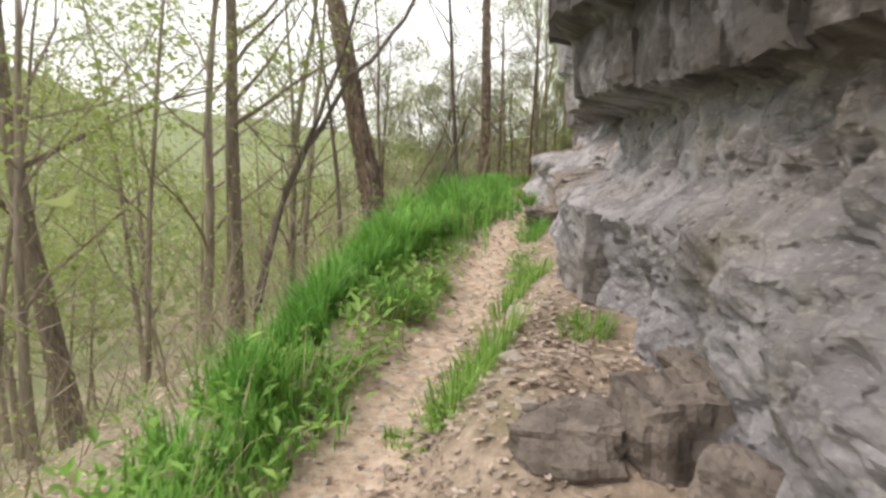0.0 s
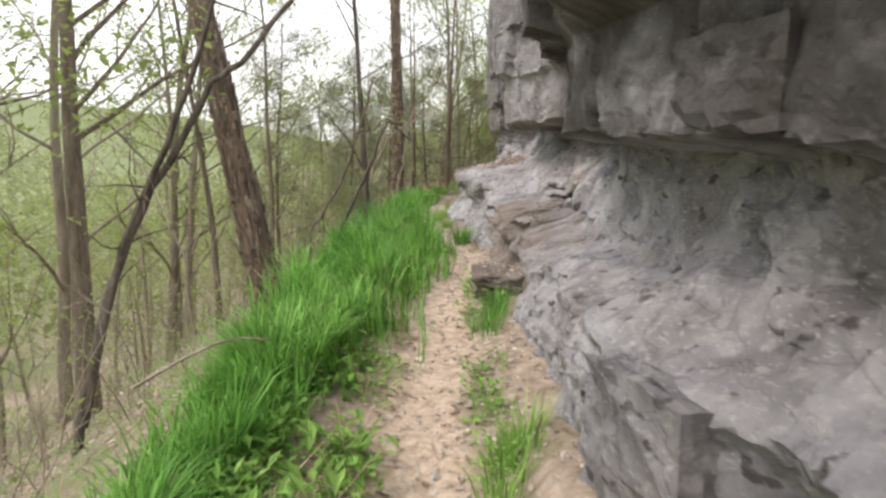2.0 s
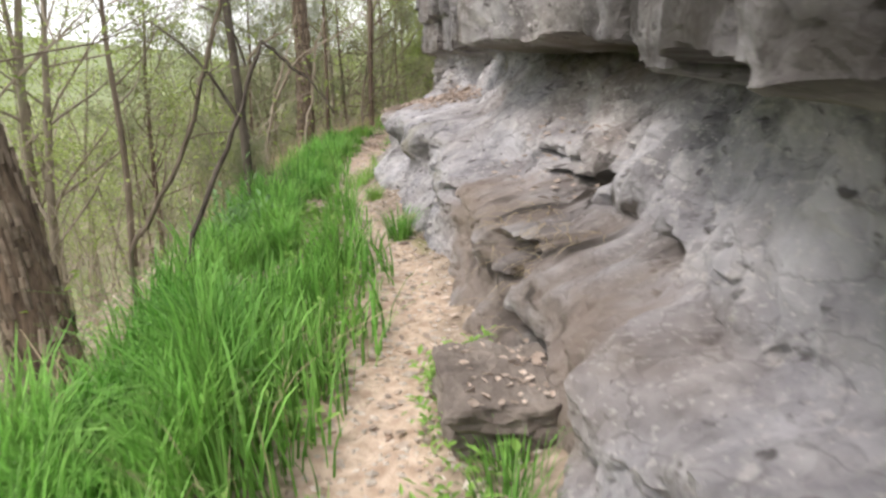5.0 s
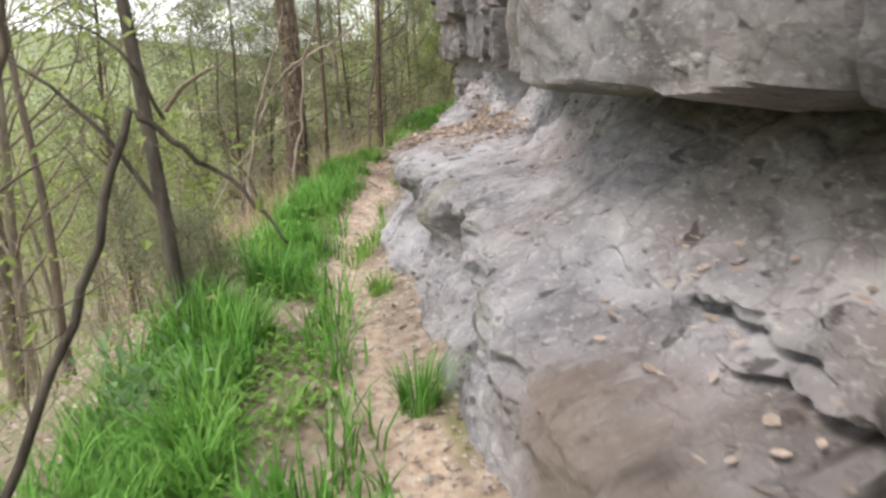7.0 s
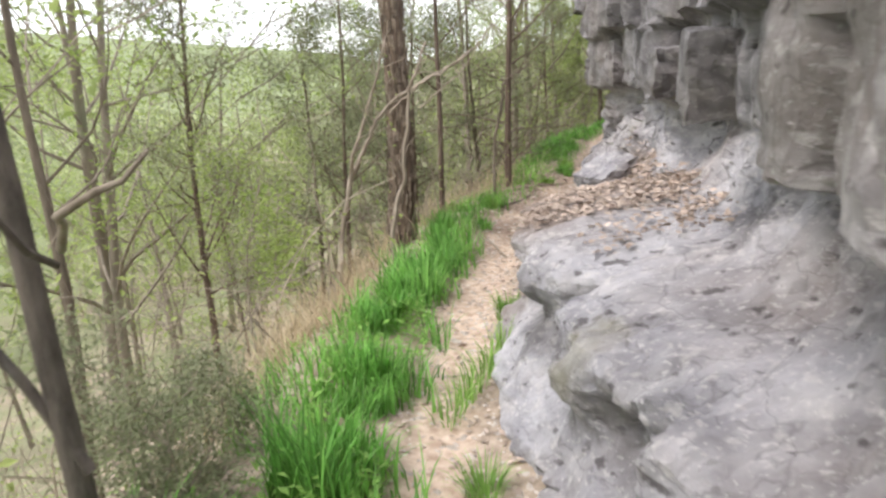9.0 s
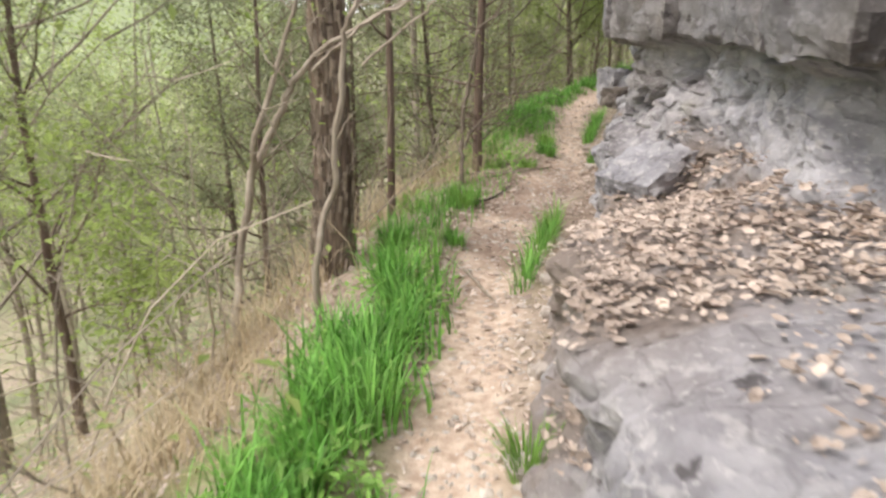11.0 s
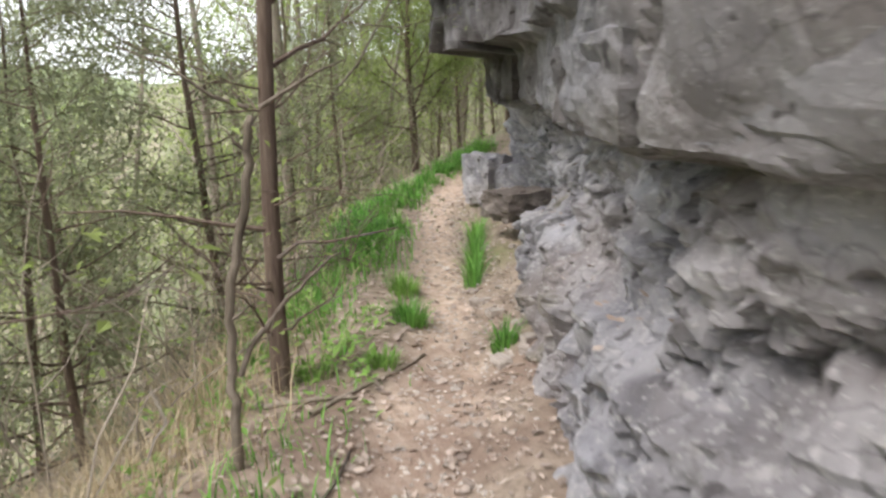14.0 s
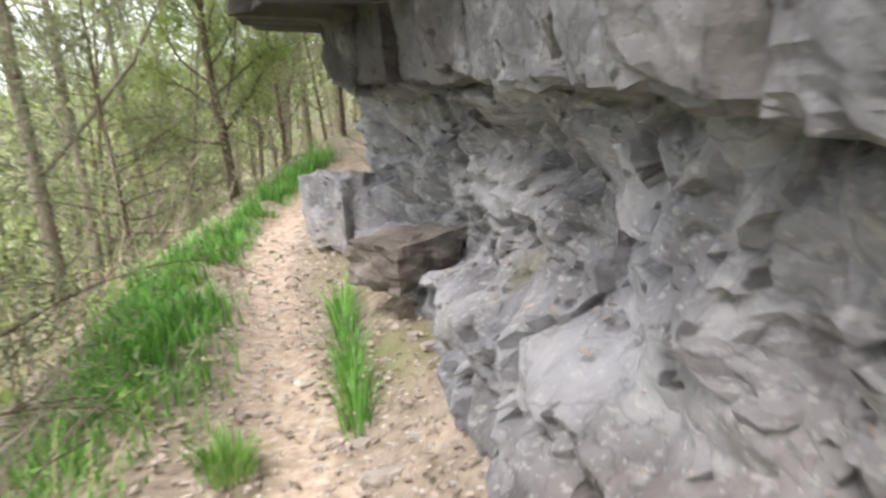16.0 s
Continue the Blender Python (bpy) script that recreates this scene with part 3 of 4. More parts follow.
    at = me.attributes.new("crust_shade", "FLOAT", "POINT")
    at.data.foreach_set("value", np.array(crust_shade, dtype=np.float32))
    me.materials.append(M_ROCK)
    for poly in me.polygons:
        if poly.normal.z > 0.7 and 0.15 < poly.center.z < 1.05 and 0 < poly.center.y < 26:
            LEDGE.append(poly.center.copy())
    return tagged(new("cliff_wall", me), "weathered grey limestone cliff with jutting upper beds", "cliff", kind="structure")


cliff = build_cliff()

# ---- trees ----
def wander(rng, start, way, length, steps, bend, lift=0.0):
    pts, p, d = [Vector(start)], Vector(start), Vector(way).normalized()
    for _ in range(steps):
        d = (d + Vector((rng.uniform(-bend, bend), rng.uniform(-bend, bend), rng.uniform(-bend, bend) + lift))).normalized()
        p = p + d * length / steps
        pts.append(p.copy())
    return pts


def clump(crown, rng, p, count, size, narrow=1.0):
    for _ in range(count):
        q = p + Vector((rng.gauss(0, 1), rng.gauss(0, 1), rng.gauss(0, 0.7))) * size * 2.2
        a = Vector((rng.uniform(-1, 1), rng.uniform(-1, 1), rng.uniform(-0.8, 0.4)))
        crown.leaf(q, a, Vector((rng.uniform(-0.6, 0.6), rng.uniform(-0.6, 0.6), 1)), size * rng.uniform(0.7, 1.4), size * rng.uniform(0.4, 0.7) * narrow)


def tree(at, height, radius, lean, seed, bark, name="tree", label="", category="tree", limbs=9, first=0.35, twigs=5, leaves=6, leaf_size=0.06, leaf=None, spread=0.45, droop=0.0,
         dead=0, sides=9, group="", rough=0.12, bend=0.06, narrow=1.0):
    """A tree: tapered trunk with flared foot, limbs with twigs, and many small leaves in clumps at the twig ends."""
    rng = random.Random(seed)
    ob = thing(name, at, label, category, group)
    trunk, crown = Buf(), Buf()
    n = 12
    pts = wander(rng, (0, 0, -0.5), (lean[0], lean[1], 1), height + 0.5, n, bend, 0.02)
    radii = [radius * (1.35 if i == 0 else 1.12 if i == 1 else 1) * (1 - 0.82 * i / n) for i in range(n + 1)]
    trunk.tube(pts, radii, sides, rough)
    part("trunk", trunk, bark, ob, smooth=True)
    for k in range(limbs + dead):
        bare = k >= limbs
        q = rng.uniform(0.08, 0.55) if bare else first + (1 - first) * (k + rng.random()) / limbs
        i = min(int(q * n), n - 1)
        p = pts[i].lerp(pts[i + 1], q * n - i)
        w = rng.uniform(0, 2 * math.pi)
        way = Vector((math.cos(w), math.sin(w), rng.uniform(-0.1, 0.5) if bare else rng.uniform(0.3, 1.0) - droop))
        length = height * spread * (1.15 - q * 0.7) * rng.uniform(0.6, 1.2) * (0.35 if bare else 1)
        r = max(radii[i] * (0.16 if bare else 0.40), 0.005)
        limb = Buf()
        bp = wander(rng, p, way, length, 6, 0.25, 0.08 - droop * 0.15)
        limb.tube(bp, [r * (1 - 0.85 * j / 6) for j in range(7)], 5)
        for _ in range(twigs):
            j = rng.randint(2, 6)
            d = (bp[j] - bp[j - 1]).normalized() + Vector((rng.uniform(-0.9, 0.9), rng.uniform(-0.9, 0.9), rng.uniform(-0.4, 0.7)))
            tp = wander(rng, bp[j], d, length * rng.uniform(0.2, 0.5), 4, 0.35, 0.02)
            limb.tube(tp, [max(r * 0.35 * (1 - 0.8 * m / 4), 0.0025) for m in range(5)], 3, cap=False)
            if leaves and not bare:
                for m in (1, 2, 3, 4):
                    clump(crown, rng, tp[m], leaves, leaf_size, narrow)
        part("limb", limb, bark, ob)
    if crown.v:
        part("crown", crown, leaf or M_LEAF, ob)
    return ob


def at_ground(x, y, sink=0.02):
    return (x, y, float(ground_z(x, y)) - sink)


def stem(name, label, category, runs, bark, seed, twigs=10, twig_length=0.5, leaves=3, leaf=None, leaf_size=0.05, kink=0.015):
    """A sapling, vine or branch along given runs of points: each run is a part, with small twigs and few leaves."""
    rng = random.Random(seed)
    base = Vector(runs[0][0][0])
    ob = thing(name, base, label, category)
    crown = Buf()
    for k, (pts, r0, r1) in enumerate(runs):
        fine = []
        for a, b in zip(pts[:-1], pts[1:]):
            for q in (0.0, 0.33, 0.67):
                p = Vector(a).lerp(Vector(b), q) - base
                fine.append(p + Vector((rng.uniform(-kink, kink), rng.uniform(-kink, kink), rng.uniform(-kink, kink))) * (1 if q else 0.3))
        fine.append(Vector(pts[-1]) - base)
        if k == 0:
            fine.insert(0, fine[0] + Vector((0, 0, -0.35)))
        buf, m = Buf(), len(fine)
        buf.tube(fine, [r0 + (r1 - r0) * i / (m - 1) for i in range(m)], 7, 0.15)
        part("trunk" if k == 0 else "stem", buf, bark, ob, smooth=True)
        for _ in range(twigs):
            i = rng.randint(m // 4, m - 1)
            d = Vector((rng.uniform(-1, 1), rng.uniform(-1, 1), rng.uniform(-0.2, 1.0)))
            tb = Buf()
            tp = wander(rng, fine[i], d, twig_length * rng.uniform(0.4, 1.2), 5, 0.3, 0.05)
            tb.tube(tp, [max(r1 * 0.6 * (1 - 0.8 * j / 5), 0.002) for j in range(6)], 4, cap=False)
            part("twig", tb, bark, ob)
            if leaves:
                clump(crown, rng, tp[5], leaves, leaf_size)
                clump(crown, rng, tp[3], leaves // 2, leaf_size)
    if crown.v:
        part("crown", crown, leaf or M_LEAF, ob)
    return ob


leaning = tree(at_ground(-0.75, 10.15), 9, 0.165, (-0.20, 0.12), 11, M_ROUGH, label="large leaning tree with rough grey-brown bark on the bank", limbs=10, first=0.4, leaf_size=0.05)
slender = tree(at_ground(0.25, 12.32), 5.5, 0.045, (-0.02, 0.0), 12, M_DARK, label="slender dark-barked tree at the edge of the grass", limbs=7, first=0.35, leaves=4, leaf_size=0.05, bend=0.03)
big_tree = tree(at_ground(0.98, 17.95), 9, 0.128, (0.02, 0.0), 13, M_ROUGH, label="big tree with shaggy peeling bark beside the trail", limbs=8, first=0.45, bend=0.03, rough=0.3, sides=14)
tree(at_ground(1.44, 19.1), 4.2, 0.04, (0.0, 0.0), 14, M_CEDAR, label="thin red cedar pole with bare lower branches", limbs=9, first=0.38, leaf=M_NEEDLE, leaves=16, leaf_size=0.035, dead=9, category="cedar", bend=0.03, twigs=6)
trail_cedar = tree(at_ground(2.41, 20.75), 5.5, 0.055, (0.0, 0.0), 15, M_CEDAR, label="red cedar with dead grey side branches beside the trail", limbs=16, first=0.36, twigs=7, leaf=M_NEEDLE, leaves=20, leaf_size=0.04, narrow=0.6, dead=26, category="cedar", bend=0.02, spread=0.35)
tree(at_ground(5.75, 29.0), 5.5, 0.07, (0.0, 0.0), 16, M_CEDAR, label="young green cedar at the bend of the trail", limbs=34, first=0.2, twigs=8, leaf=M_LEAF, leaves=30, leaf_size=0.06, spread=0.32, narrow=0.6, category="cedar")
tree(at_ground(-3.8, 13.5), 11, 0.17, (0.0, 0.0), 17, M_BARK, label="tall grey tree standing down the bluff", limbs=12)
tree(at_ground(-6.3, 12.4), 12, 0.23, (-0.10, 0.0), 18, M_BARK, label="thick forked tree down the bluff", limbs=12, first=0.25)
tree(at_ground(-1.6, 11.7), 6, 0.045, (-0.03, 0.0), 19, M_BARK, label="thin straight sapling below the bank", limbs=8, category="sapling")
tree(at_ground(-1.3, 15.4), 6, 0.05, (-0.10, 0.0), 20, M_BARK, label="slim young tree below the bank", limbs=9, category="sapling")

def add_limb(ob, pts, r0, r1, bark):
    """One more limb on a tree, along points of the place."""
    buf, m = Buf(), len(pts)
    buf.tube([Vector(p) - ob.matrix_basis.translation for p in pts], [r0 + (r1 - r0) * i / (m - 1) for i in range(m)], 6, 0.15)
    part("limb", buf, bark, ob, smooth=True)


def shaggy(ob, seed, radius, height, lean, n, mat):
    """Loose plates of bark standing off a trunk."""
    rng = random.Random(seed)
    trunk = [c for c in ob.children if c.name.startswith("trunk")][0].data
    faces = [p for p in trunk.polygons if p.center.z < height]
    buf = Buf()
    for _ in range(n):
        f = rng.choice(faces)
        a, b, c, d = [trunk.vertices[i].co for i in f.vertices[:4]]
        q, w = rng.random(), rng.random()
        p = a.lerp(b, q).lerp(d.lerp(c, q), w) + f.normal * 0.004
        up = (d - a).normalized() + Vector((rng.uniform(-0.15, 0.15), rng.uniform(-0.15, 0.15), 0))
        side = up.cross(f.normal).normalized() * rng.uniform(0.008, 0.022)
        ln = up * rng.uniform(0.05, 0.16)
        off = f.normal * rng.uniform(0.006, 0.022)
        i = len(buf.v)
        for s, o in ((0, 0.3), (0.5, 0.6), (1, 1.0)):
            buf.v += [tuple(p + ln * s - side + off * o * 0.4), tuple(p + ln * s + off * (o + 0.3)), tuple(p + ln * s + side + off * o * 0.4)]
        for k in (0, 3):
            buf.f += [(i + k, i + k + 1, i + k + 4, i + k + 3), (i + k + 1, i + k + 2, i + k + 5, i + k + 4)]
    part("bark", buf, mat, ob, "grey-brown peeling bark plates")


shaggy(leaning, 71, 0.165, 4.0, 0, 900, M_PLATE)
shaggy(big_tree, 72, 0.115, 4.0, 0, 900, M_PLATE)
add_limb(trail_cedar, [(2.38, 20.55, 0.92), (2.22, 20.55, 0.95), (2.00, 20.55, 1.01), (1.75, 20.55, 1.06), (1.52, 20.55, 1.07)], 0.014, 0.004, M_CEDAR)
add_limb(trail_cedar, [(2.43, 20.55, 0.77), (2.53, 20.55, 0.84), (2.69, 20.55, 0.83), (2.88, 20.55, 0.85), (3.04, 20.55, 0.87)], 0.012, 0.004, M_CEDAR)
add_limb(trail_cedar, [(2.40, 20.60, 1.49), (2.52, 20.60, 1.56), (2.68, 20.60, 1.65), (2.81, 20.60, 1.70)], 0.012, 0.004, M_BARK)
add_limb(trail_cedar, [(2.35, 20.60, 1.49), (2.19, 20.60, 1.55), (2.01, 20.60, 1.69), (1.80, 20.60, 1.78)], 0.012, 0.003, M_BARK)
add_limb(slender, [(0.25, 12.30, 0.75), (0.12, 12.30, 1.02), (-0.02, 12.28, 1.28), (-0.22, 12.26, 1.52), (-0.42, 12.24, 1.68)], 0.02, 0.007, M_DARK)
add_limb(slender, [(0.28, 12.30, 1.38), (0.37, 12.15, 1.48), (0.43, 12.00, 1.52), (0.52, 12.00, 1.57), (0.58, 12.00, 1.59), (0.64, 12.00, 1.65)], 0.013, 0.005, M_PALE)
add_limb(slender, [(0.26, 12.30, 1.34), (0.25, 12.20, 1.40), (0.22, 12.10, 1.54), (0.14, 12.10, 1.67), (0.05, 12.10, 1.75), (-0.07, 12.10, 1.81)], 0.012, 0.005, M_DARK)
tree(at_ground(-0.78, 18.8), 2.4, 0.016, (0.02, 0.0), 23, M_PALE, label="small sapling with bright yellow-green leaves", category="sapling", limbs=7, first=0.35, twigs=4, leaves=9, leaf_size=0.06)
tree(at_ground(-0.35, 17.4), 1.6, 0.012, (0.02, 0.0), 24, M_PALE, label="small sapling with bright yellow-green leaves", category="sapling", limbs=6, first=0.35, twigs=4, leaves=9, leaf_size=0.06)
stem("vine", "two dark intertwined vines arching over the bank", "vine", [([(-2.29, 8.60, -1.90), (-2.23, 8.70, -1.05), (-2.07, 8.80, -0.30), (-1.93, 9.00, 0.23), (-1.65, 9.00, 0.89), (-1.42, 9.00, 1.20), (-1.13, 9.00, 1.75), (-0.88, 9.00, 1.90), (-0.49, 9.30, 2.45), (-0.06, 9.50, 3.27)], 0.045, 0.02), ([(-2.20, 8.70, -1.05), (-2.03, 8.80, -0.25), (-1.95, 8.97, 0.18), (-1.85, 8.97, 0.49), (-1.48, 8.97, 1.25), (-1.26, 8.97, 1.84), (-1.08, 8.97, 2.38), (-0.93, 8.97, 3.09)], 0.038, 0.018)], M_DARK, 31, twigs=8, twig_length=0.7)
stem("sapling", "bent sapling with its broken top arching down", "sapling", [([(-0.15, 10.50, 0.15), (-0.04, 10.60, 0.45), (0.15, 10.70, 0.85), (0.30, 10.70, 1.24), (0.40, 10.70, 1.50), (0.45, 10.70, 1.46), (0.54, 10.70, 1.38), (0.66, 10.70, 1.27), (0.76, 10.70, 1.15), (0.82, 10.70, 1.05)], 0.019, 0.004)], M_DARK, 32, twigs=8, twig_length=0.4)
stem("sapling", "leaning bare sapling at the grass edge", "sapling", [([(-0.43, 10.40, 0.30), (-0.28, 10.40, 0.53), (-0.11, 10.40, 0.82), (0.03, 10.40, 1.17), (0.11, 10.40, 1.45), (0.19, 10.40, 1.67), (0.25, 10.40, 1.93)], 0.017, 0.010)], M_BARK, 33, twigs=8, twig_length=0.5)
stem("sapling", "pale winding sapling with a branch over the trail edge", "sapling", [([(0.35, 17.50, -0.16), (0.36, 17.70, 0.03), (0.50, 17.70, 0.69), (0.62, 17.70, 0.91), (0.73, 17.70, 1.10), (0.79, 17.70, 1.25), (0.94, 17.70, 1.41), (1.09, 17.70, 1.50), (1.35, 17.70, 1.65), (1.60, 17.70, 1.76), (1.83, 18.00, 1.92)], 0.030, 0.010), ([(0.50, 17.70, 0.69), (0.55, 17.60, 0.94), (0.75, 17.70, 1.47), (0.85, 17.70, 1.74), (0.92, 17.70, 1.99)], 0.022, 0.010)], M_PALE, 34, twigs=9, twig_length=0.6)
stem("sapling", "pale sapling against the shaggy trunk", "sapling", [([(0.92, 16.80, 0.35), (0.98, 16.90, 0.63), (1.05, 16.90, 0.77), (1.06, 16.90, 0.99), (1.11, 16.90, 1.25), (1.13, 16.90, 1.52), (1.16, 16.90, 1.63), (1.25, 16.90, 1.79), (1.30, 16.90, 1.95)], 0.021, 0.011), ([(0.95, 17.20, 1.35), (1.06, 17.20, 1.46), (1.18, 17.20, 1.55), (1.30, 17.20, 1.63), (1.47, 17.20, 1.70), (1.62, 17.20, 1.79), (1.75, 17.20, 1.89), (1.80, 17.20, 1.95), (1.89, 17.20, 2.06)], 0.010, 0.006), ([(1.22, 17.40, 1.36), (1.39, 17.40, 1.50), (1.55, 17.40, 1.62), (1.66, 17.40, 1.73), (1.73, 17.40, 1.84), (1.84, 17.40, 1.97), (1.89, 17.40, 2.06)], 0.008, 0.005)], M_PALE, 35, twigs=5, twig_length=0.28, leaves=0)
stem("sapling", "grey forked sapling beside the cedar", "sapling", [([(2.14, 19.90, 0.26), (2.15, 20.00, 0.44), (2.15, 20.00, 0.66), (2.20, 20.00, 0.91), (2.27, 20.00, 1.24), (2.29, 20.00, 1.40), (2.31, 20.00, 1.48)], 0.022, 0.016), ([(2.18, 20.00, 0.42), (2.26, 20.00, 0.57), (2.40, 20.00, 0.73), (2.52, 20.00, 0.83), (2.67, 20.20, 0.85)], 0.014, 0.005)], M_BARK, 36, twigs=4, twig_length=0.25)

for x, y, h, seed in ((0.30, 13.0, 0.62, 81), (0.02, 13.35, 0.8, 82), (0.36, 13.75, 0.5, 83)):
    tree(at_ground(x, y), h, 0.012, (-0.1, -0.1), seed, M_TWIG, name="bush", label="low drab green juniper bush on the brink", category="bush", limbs=16, first=0.05, twigs=6, leaves=14, leaf_size=0.03, leaf=M_NEEDLE, spread=0.75, narrow=0.5, sides=6, group="junipers on the brink")

# cedars behind the bend, one kind repeated
CEDARS = "cedars beyond the bend"
cedar_kinds = [tree(at_ground(0.1, 21.2), 5.0, 0.042, (-0.04, 0.0), 60, M_CEDAR, label="drab red cedar with brown inner twigs", category="cedar", limbs=20, first=0.2, twigs=8, leaf=M_NEEDLE, leaves=14, leaf_size=0.06, spread=0.34, narrow=0.6, dead=10, group=CEDARS),
               tree(at_ground(-1.6, 19.6), 6.0, 0.055, (0.03, 0.0), 61, M_CEDAR, label="drab red cedar with brown inner twigs", category="cedar", limbs=22, first=0.25, twigs=8, leaf=M_NEEDLE, leaves=14, leaf_size=0.06, spread=0.30, narrow=0.6, dead=10, group=CEDARS)]
rng = random.Random(8)
for x, y in ((0.5, 27.4), (-2.6, 25), (7.4, 31.5), (9.5, 34.5), (0.2, 32.5), (3.2, 34.5), (9, 38), (8.2, 29.5), (10.5, 31), (7.2, 37), (12, 36), (10.8, 41), (6.8, 43), (14, 42), (8.6, 31.6), (9.8, 28.6), (11.5, 33), (8.0, 34.5), (12.5, 38.5), (9.0, 44), (4.6, 33.4)):
    s = rng.uniform(0.85, 1.25)
    copy_thing(rng.choice(cedar_kinds), pose(x, y, float(ground_z(x, y)) - 0.05, 0, rng.uniform(-4, 4), rng.uniform(0, 360)) @ Matrix.Diagonal((s, s, s, 1)))

leafy = tree(at_ground(2.3, 23.6), 4.2, 0.045, (-0.03, 0.0), 66, M_CEDAR, label="leafy grey-green cedar with low hanging boughs", category="cedar", limbs=34, first=0.12, twigs=7, leaf=M_NEEDLE, leaves=14, leaf_size=0.06,
             spread=0.34, droop=0.35, dead=4, group=CEDARS, narrow=0.6)
for x, y, s, r in ((0.4, 24.4, 1.1, 160), (4.3, 28.0, 0.9, 20), (1.1, 22.8, 0.95, 75), (-0.7, 23.4, 1.2, 250)):
    copy_thing(leafy, pose(x, y, float(ground_z(x, y)) - 0.03, 0, 0, r) @ Matrix.Diagonal((s, s, s, 1)))

# forest down the bluff: a few kinds, each repeated
WOODS = "woods on the bluff"
kinds = []
for s, (hh, rr, lb, lv) in enumerate([(11, 0.11, 12, 5), (9, 0.07, 11, 6), (13, 0.15, 13, 5), (7, 0.05, 10, 6), (10, 0.09, 12, 4)]):
    kinds.append(tree(at_ground(-9 - 4 * s, 22 + 3 * s), hh, rr, (random.uniform(-0.08, 0.08), 0.0), 40 + s, M_WOOD, label="bare-limbed woodland tree with fresh spring leaves", limbs=lb, first=0.2, twigs=7, leaves=lv,
                      leaf_size=0.12, group=WOODS, sides=7))
rng = random.Random(5)
count = 0
while count < 210:
    y = rng.uniform(-3, 80)
    u = -3.2 - 50 * rng.random() ** 1.3
    x = float(trail_x(y)) + u
    if u > -6 and y < 24 and rng.random() < 0.6:
        continue
    k = rng.choice(kinds)
    g = float(ground_z(x, y))
    s = rng.uniform(0.75, 1.3)
    copy_thing(k, pose(x, y, g - 0.05, rng.uniform(-5, 5), rng.uniform(-6, 6), rng.uniform(0, 360)) @ Matrix.Diagonal((s, s, s, 1)))
    count += 1
for _ in range(16):
    y = rng.uniform(27, 62)
    x = float(trail_x(26)) + (y - 26) * 0.35 - rng.uniform(2.0, 13.0)
    s = rng.uniform(0.7, 1.2)
    copy_thing(rng.choice(kinds), pose(x, y, float(ground_z(x, y)) - 0.05, rng.uniform(-5, 5), rng.uniform(-6, 6), rng.uniform(0, 360)) @ Matrix.Diagonal((s, s, s, 1)))


def stuff(name, buf, mat, label, category):
    return tagged(new(name, buf.mesh(name, mat)), label, category, kind="stuff")


# far woods on the valley's other side, and undergrowth on the bluff
rng = random.Random(21)
far = Buf()
for _ in range(40000):
    d = 45 + 420 * rng.random() ** 1.4
    y = rng.uniform(-60, 60 + d * 1.6)
    x = float(trail_x(min(y, 60))) - d
    top = rng.random()
    s = 0.35 + d / 130 * rng.uniform(0.6, 1.3)
    p = Vector((x, y, float(ground_z(x, y)) + 1 + 9 * top))
    a = Vector((rng.uniform(-1, 1), rng.uniform(-1, 1), rng.uniform(-1, 1)))
    far.leaf(p, a, Vector((0.3, 0.2, 1)), s * 1.6, s * 1.2)
stuff("far_woods", far, M_FAR, "green spring woods across the valley, paled by haze in their colour", "woods")

brush, bleaf = Buf(), Buf()
for k in range(2900):
    y = rng.uniform(0, 40)
    u = (-2.1 if y < 14 else -1.4) - 14 * rng.random() ** 1.3
    if k > 1800:
        y, u = rng.uniform(26.5, 50), rng.choice((1, -1)) * rng.uniform(0.6, 9)
    x = float(trail_x(y)) + u
    h = rng.uniform(0.4, 2.2)
    p = Vector((x, y, float(ground_z(x, y)) - 0.03))
    pts = wander(rng, p, (rng.uniform(-0.7, 0.7), rng.uniform(-0.6, 0.6), 1), h, 5, 0.3)
    r = rng.uniform(0.004, 0.012)
    brush.tube(pts, [r * (1 - 0.15 * j) for j in range(6)], 3, cap=False)
    for _ in range(3):
        j = rng.randint(2, 5)
        tp = wander(rng, pts[j], (rng.uniform(-1, 1), rng.uniform(-1, 1), rng.uniform(0, 1)), h * 0.3, 3, 0.3)
        brush.tube(tp, [r * 0.5, r * 0.4, r * 0.3, r * 0.2], 3, cap=False)
        if rng.random() < (0.45 if k <= 1800 else 0.9):
            clump(bleaf, rng, tp[3], 5, 0.06)
stuff("brush", brush, M_TWIG, "tangle of thin grey-brown undergrowth stems", "undergrowth")
stuff("brush_leaves", bleaf, M_LEAF, "small fresh leaves of the undergrowth", "leaves")

# ---- grass and herbs ----
rng = random.Random(3)


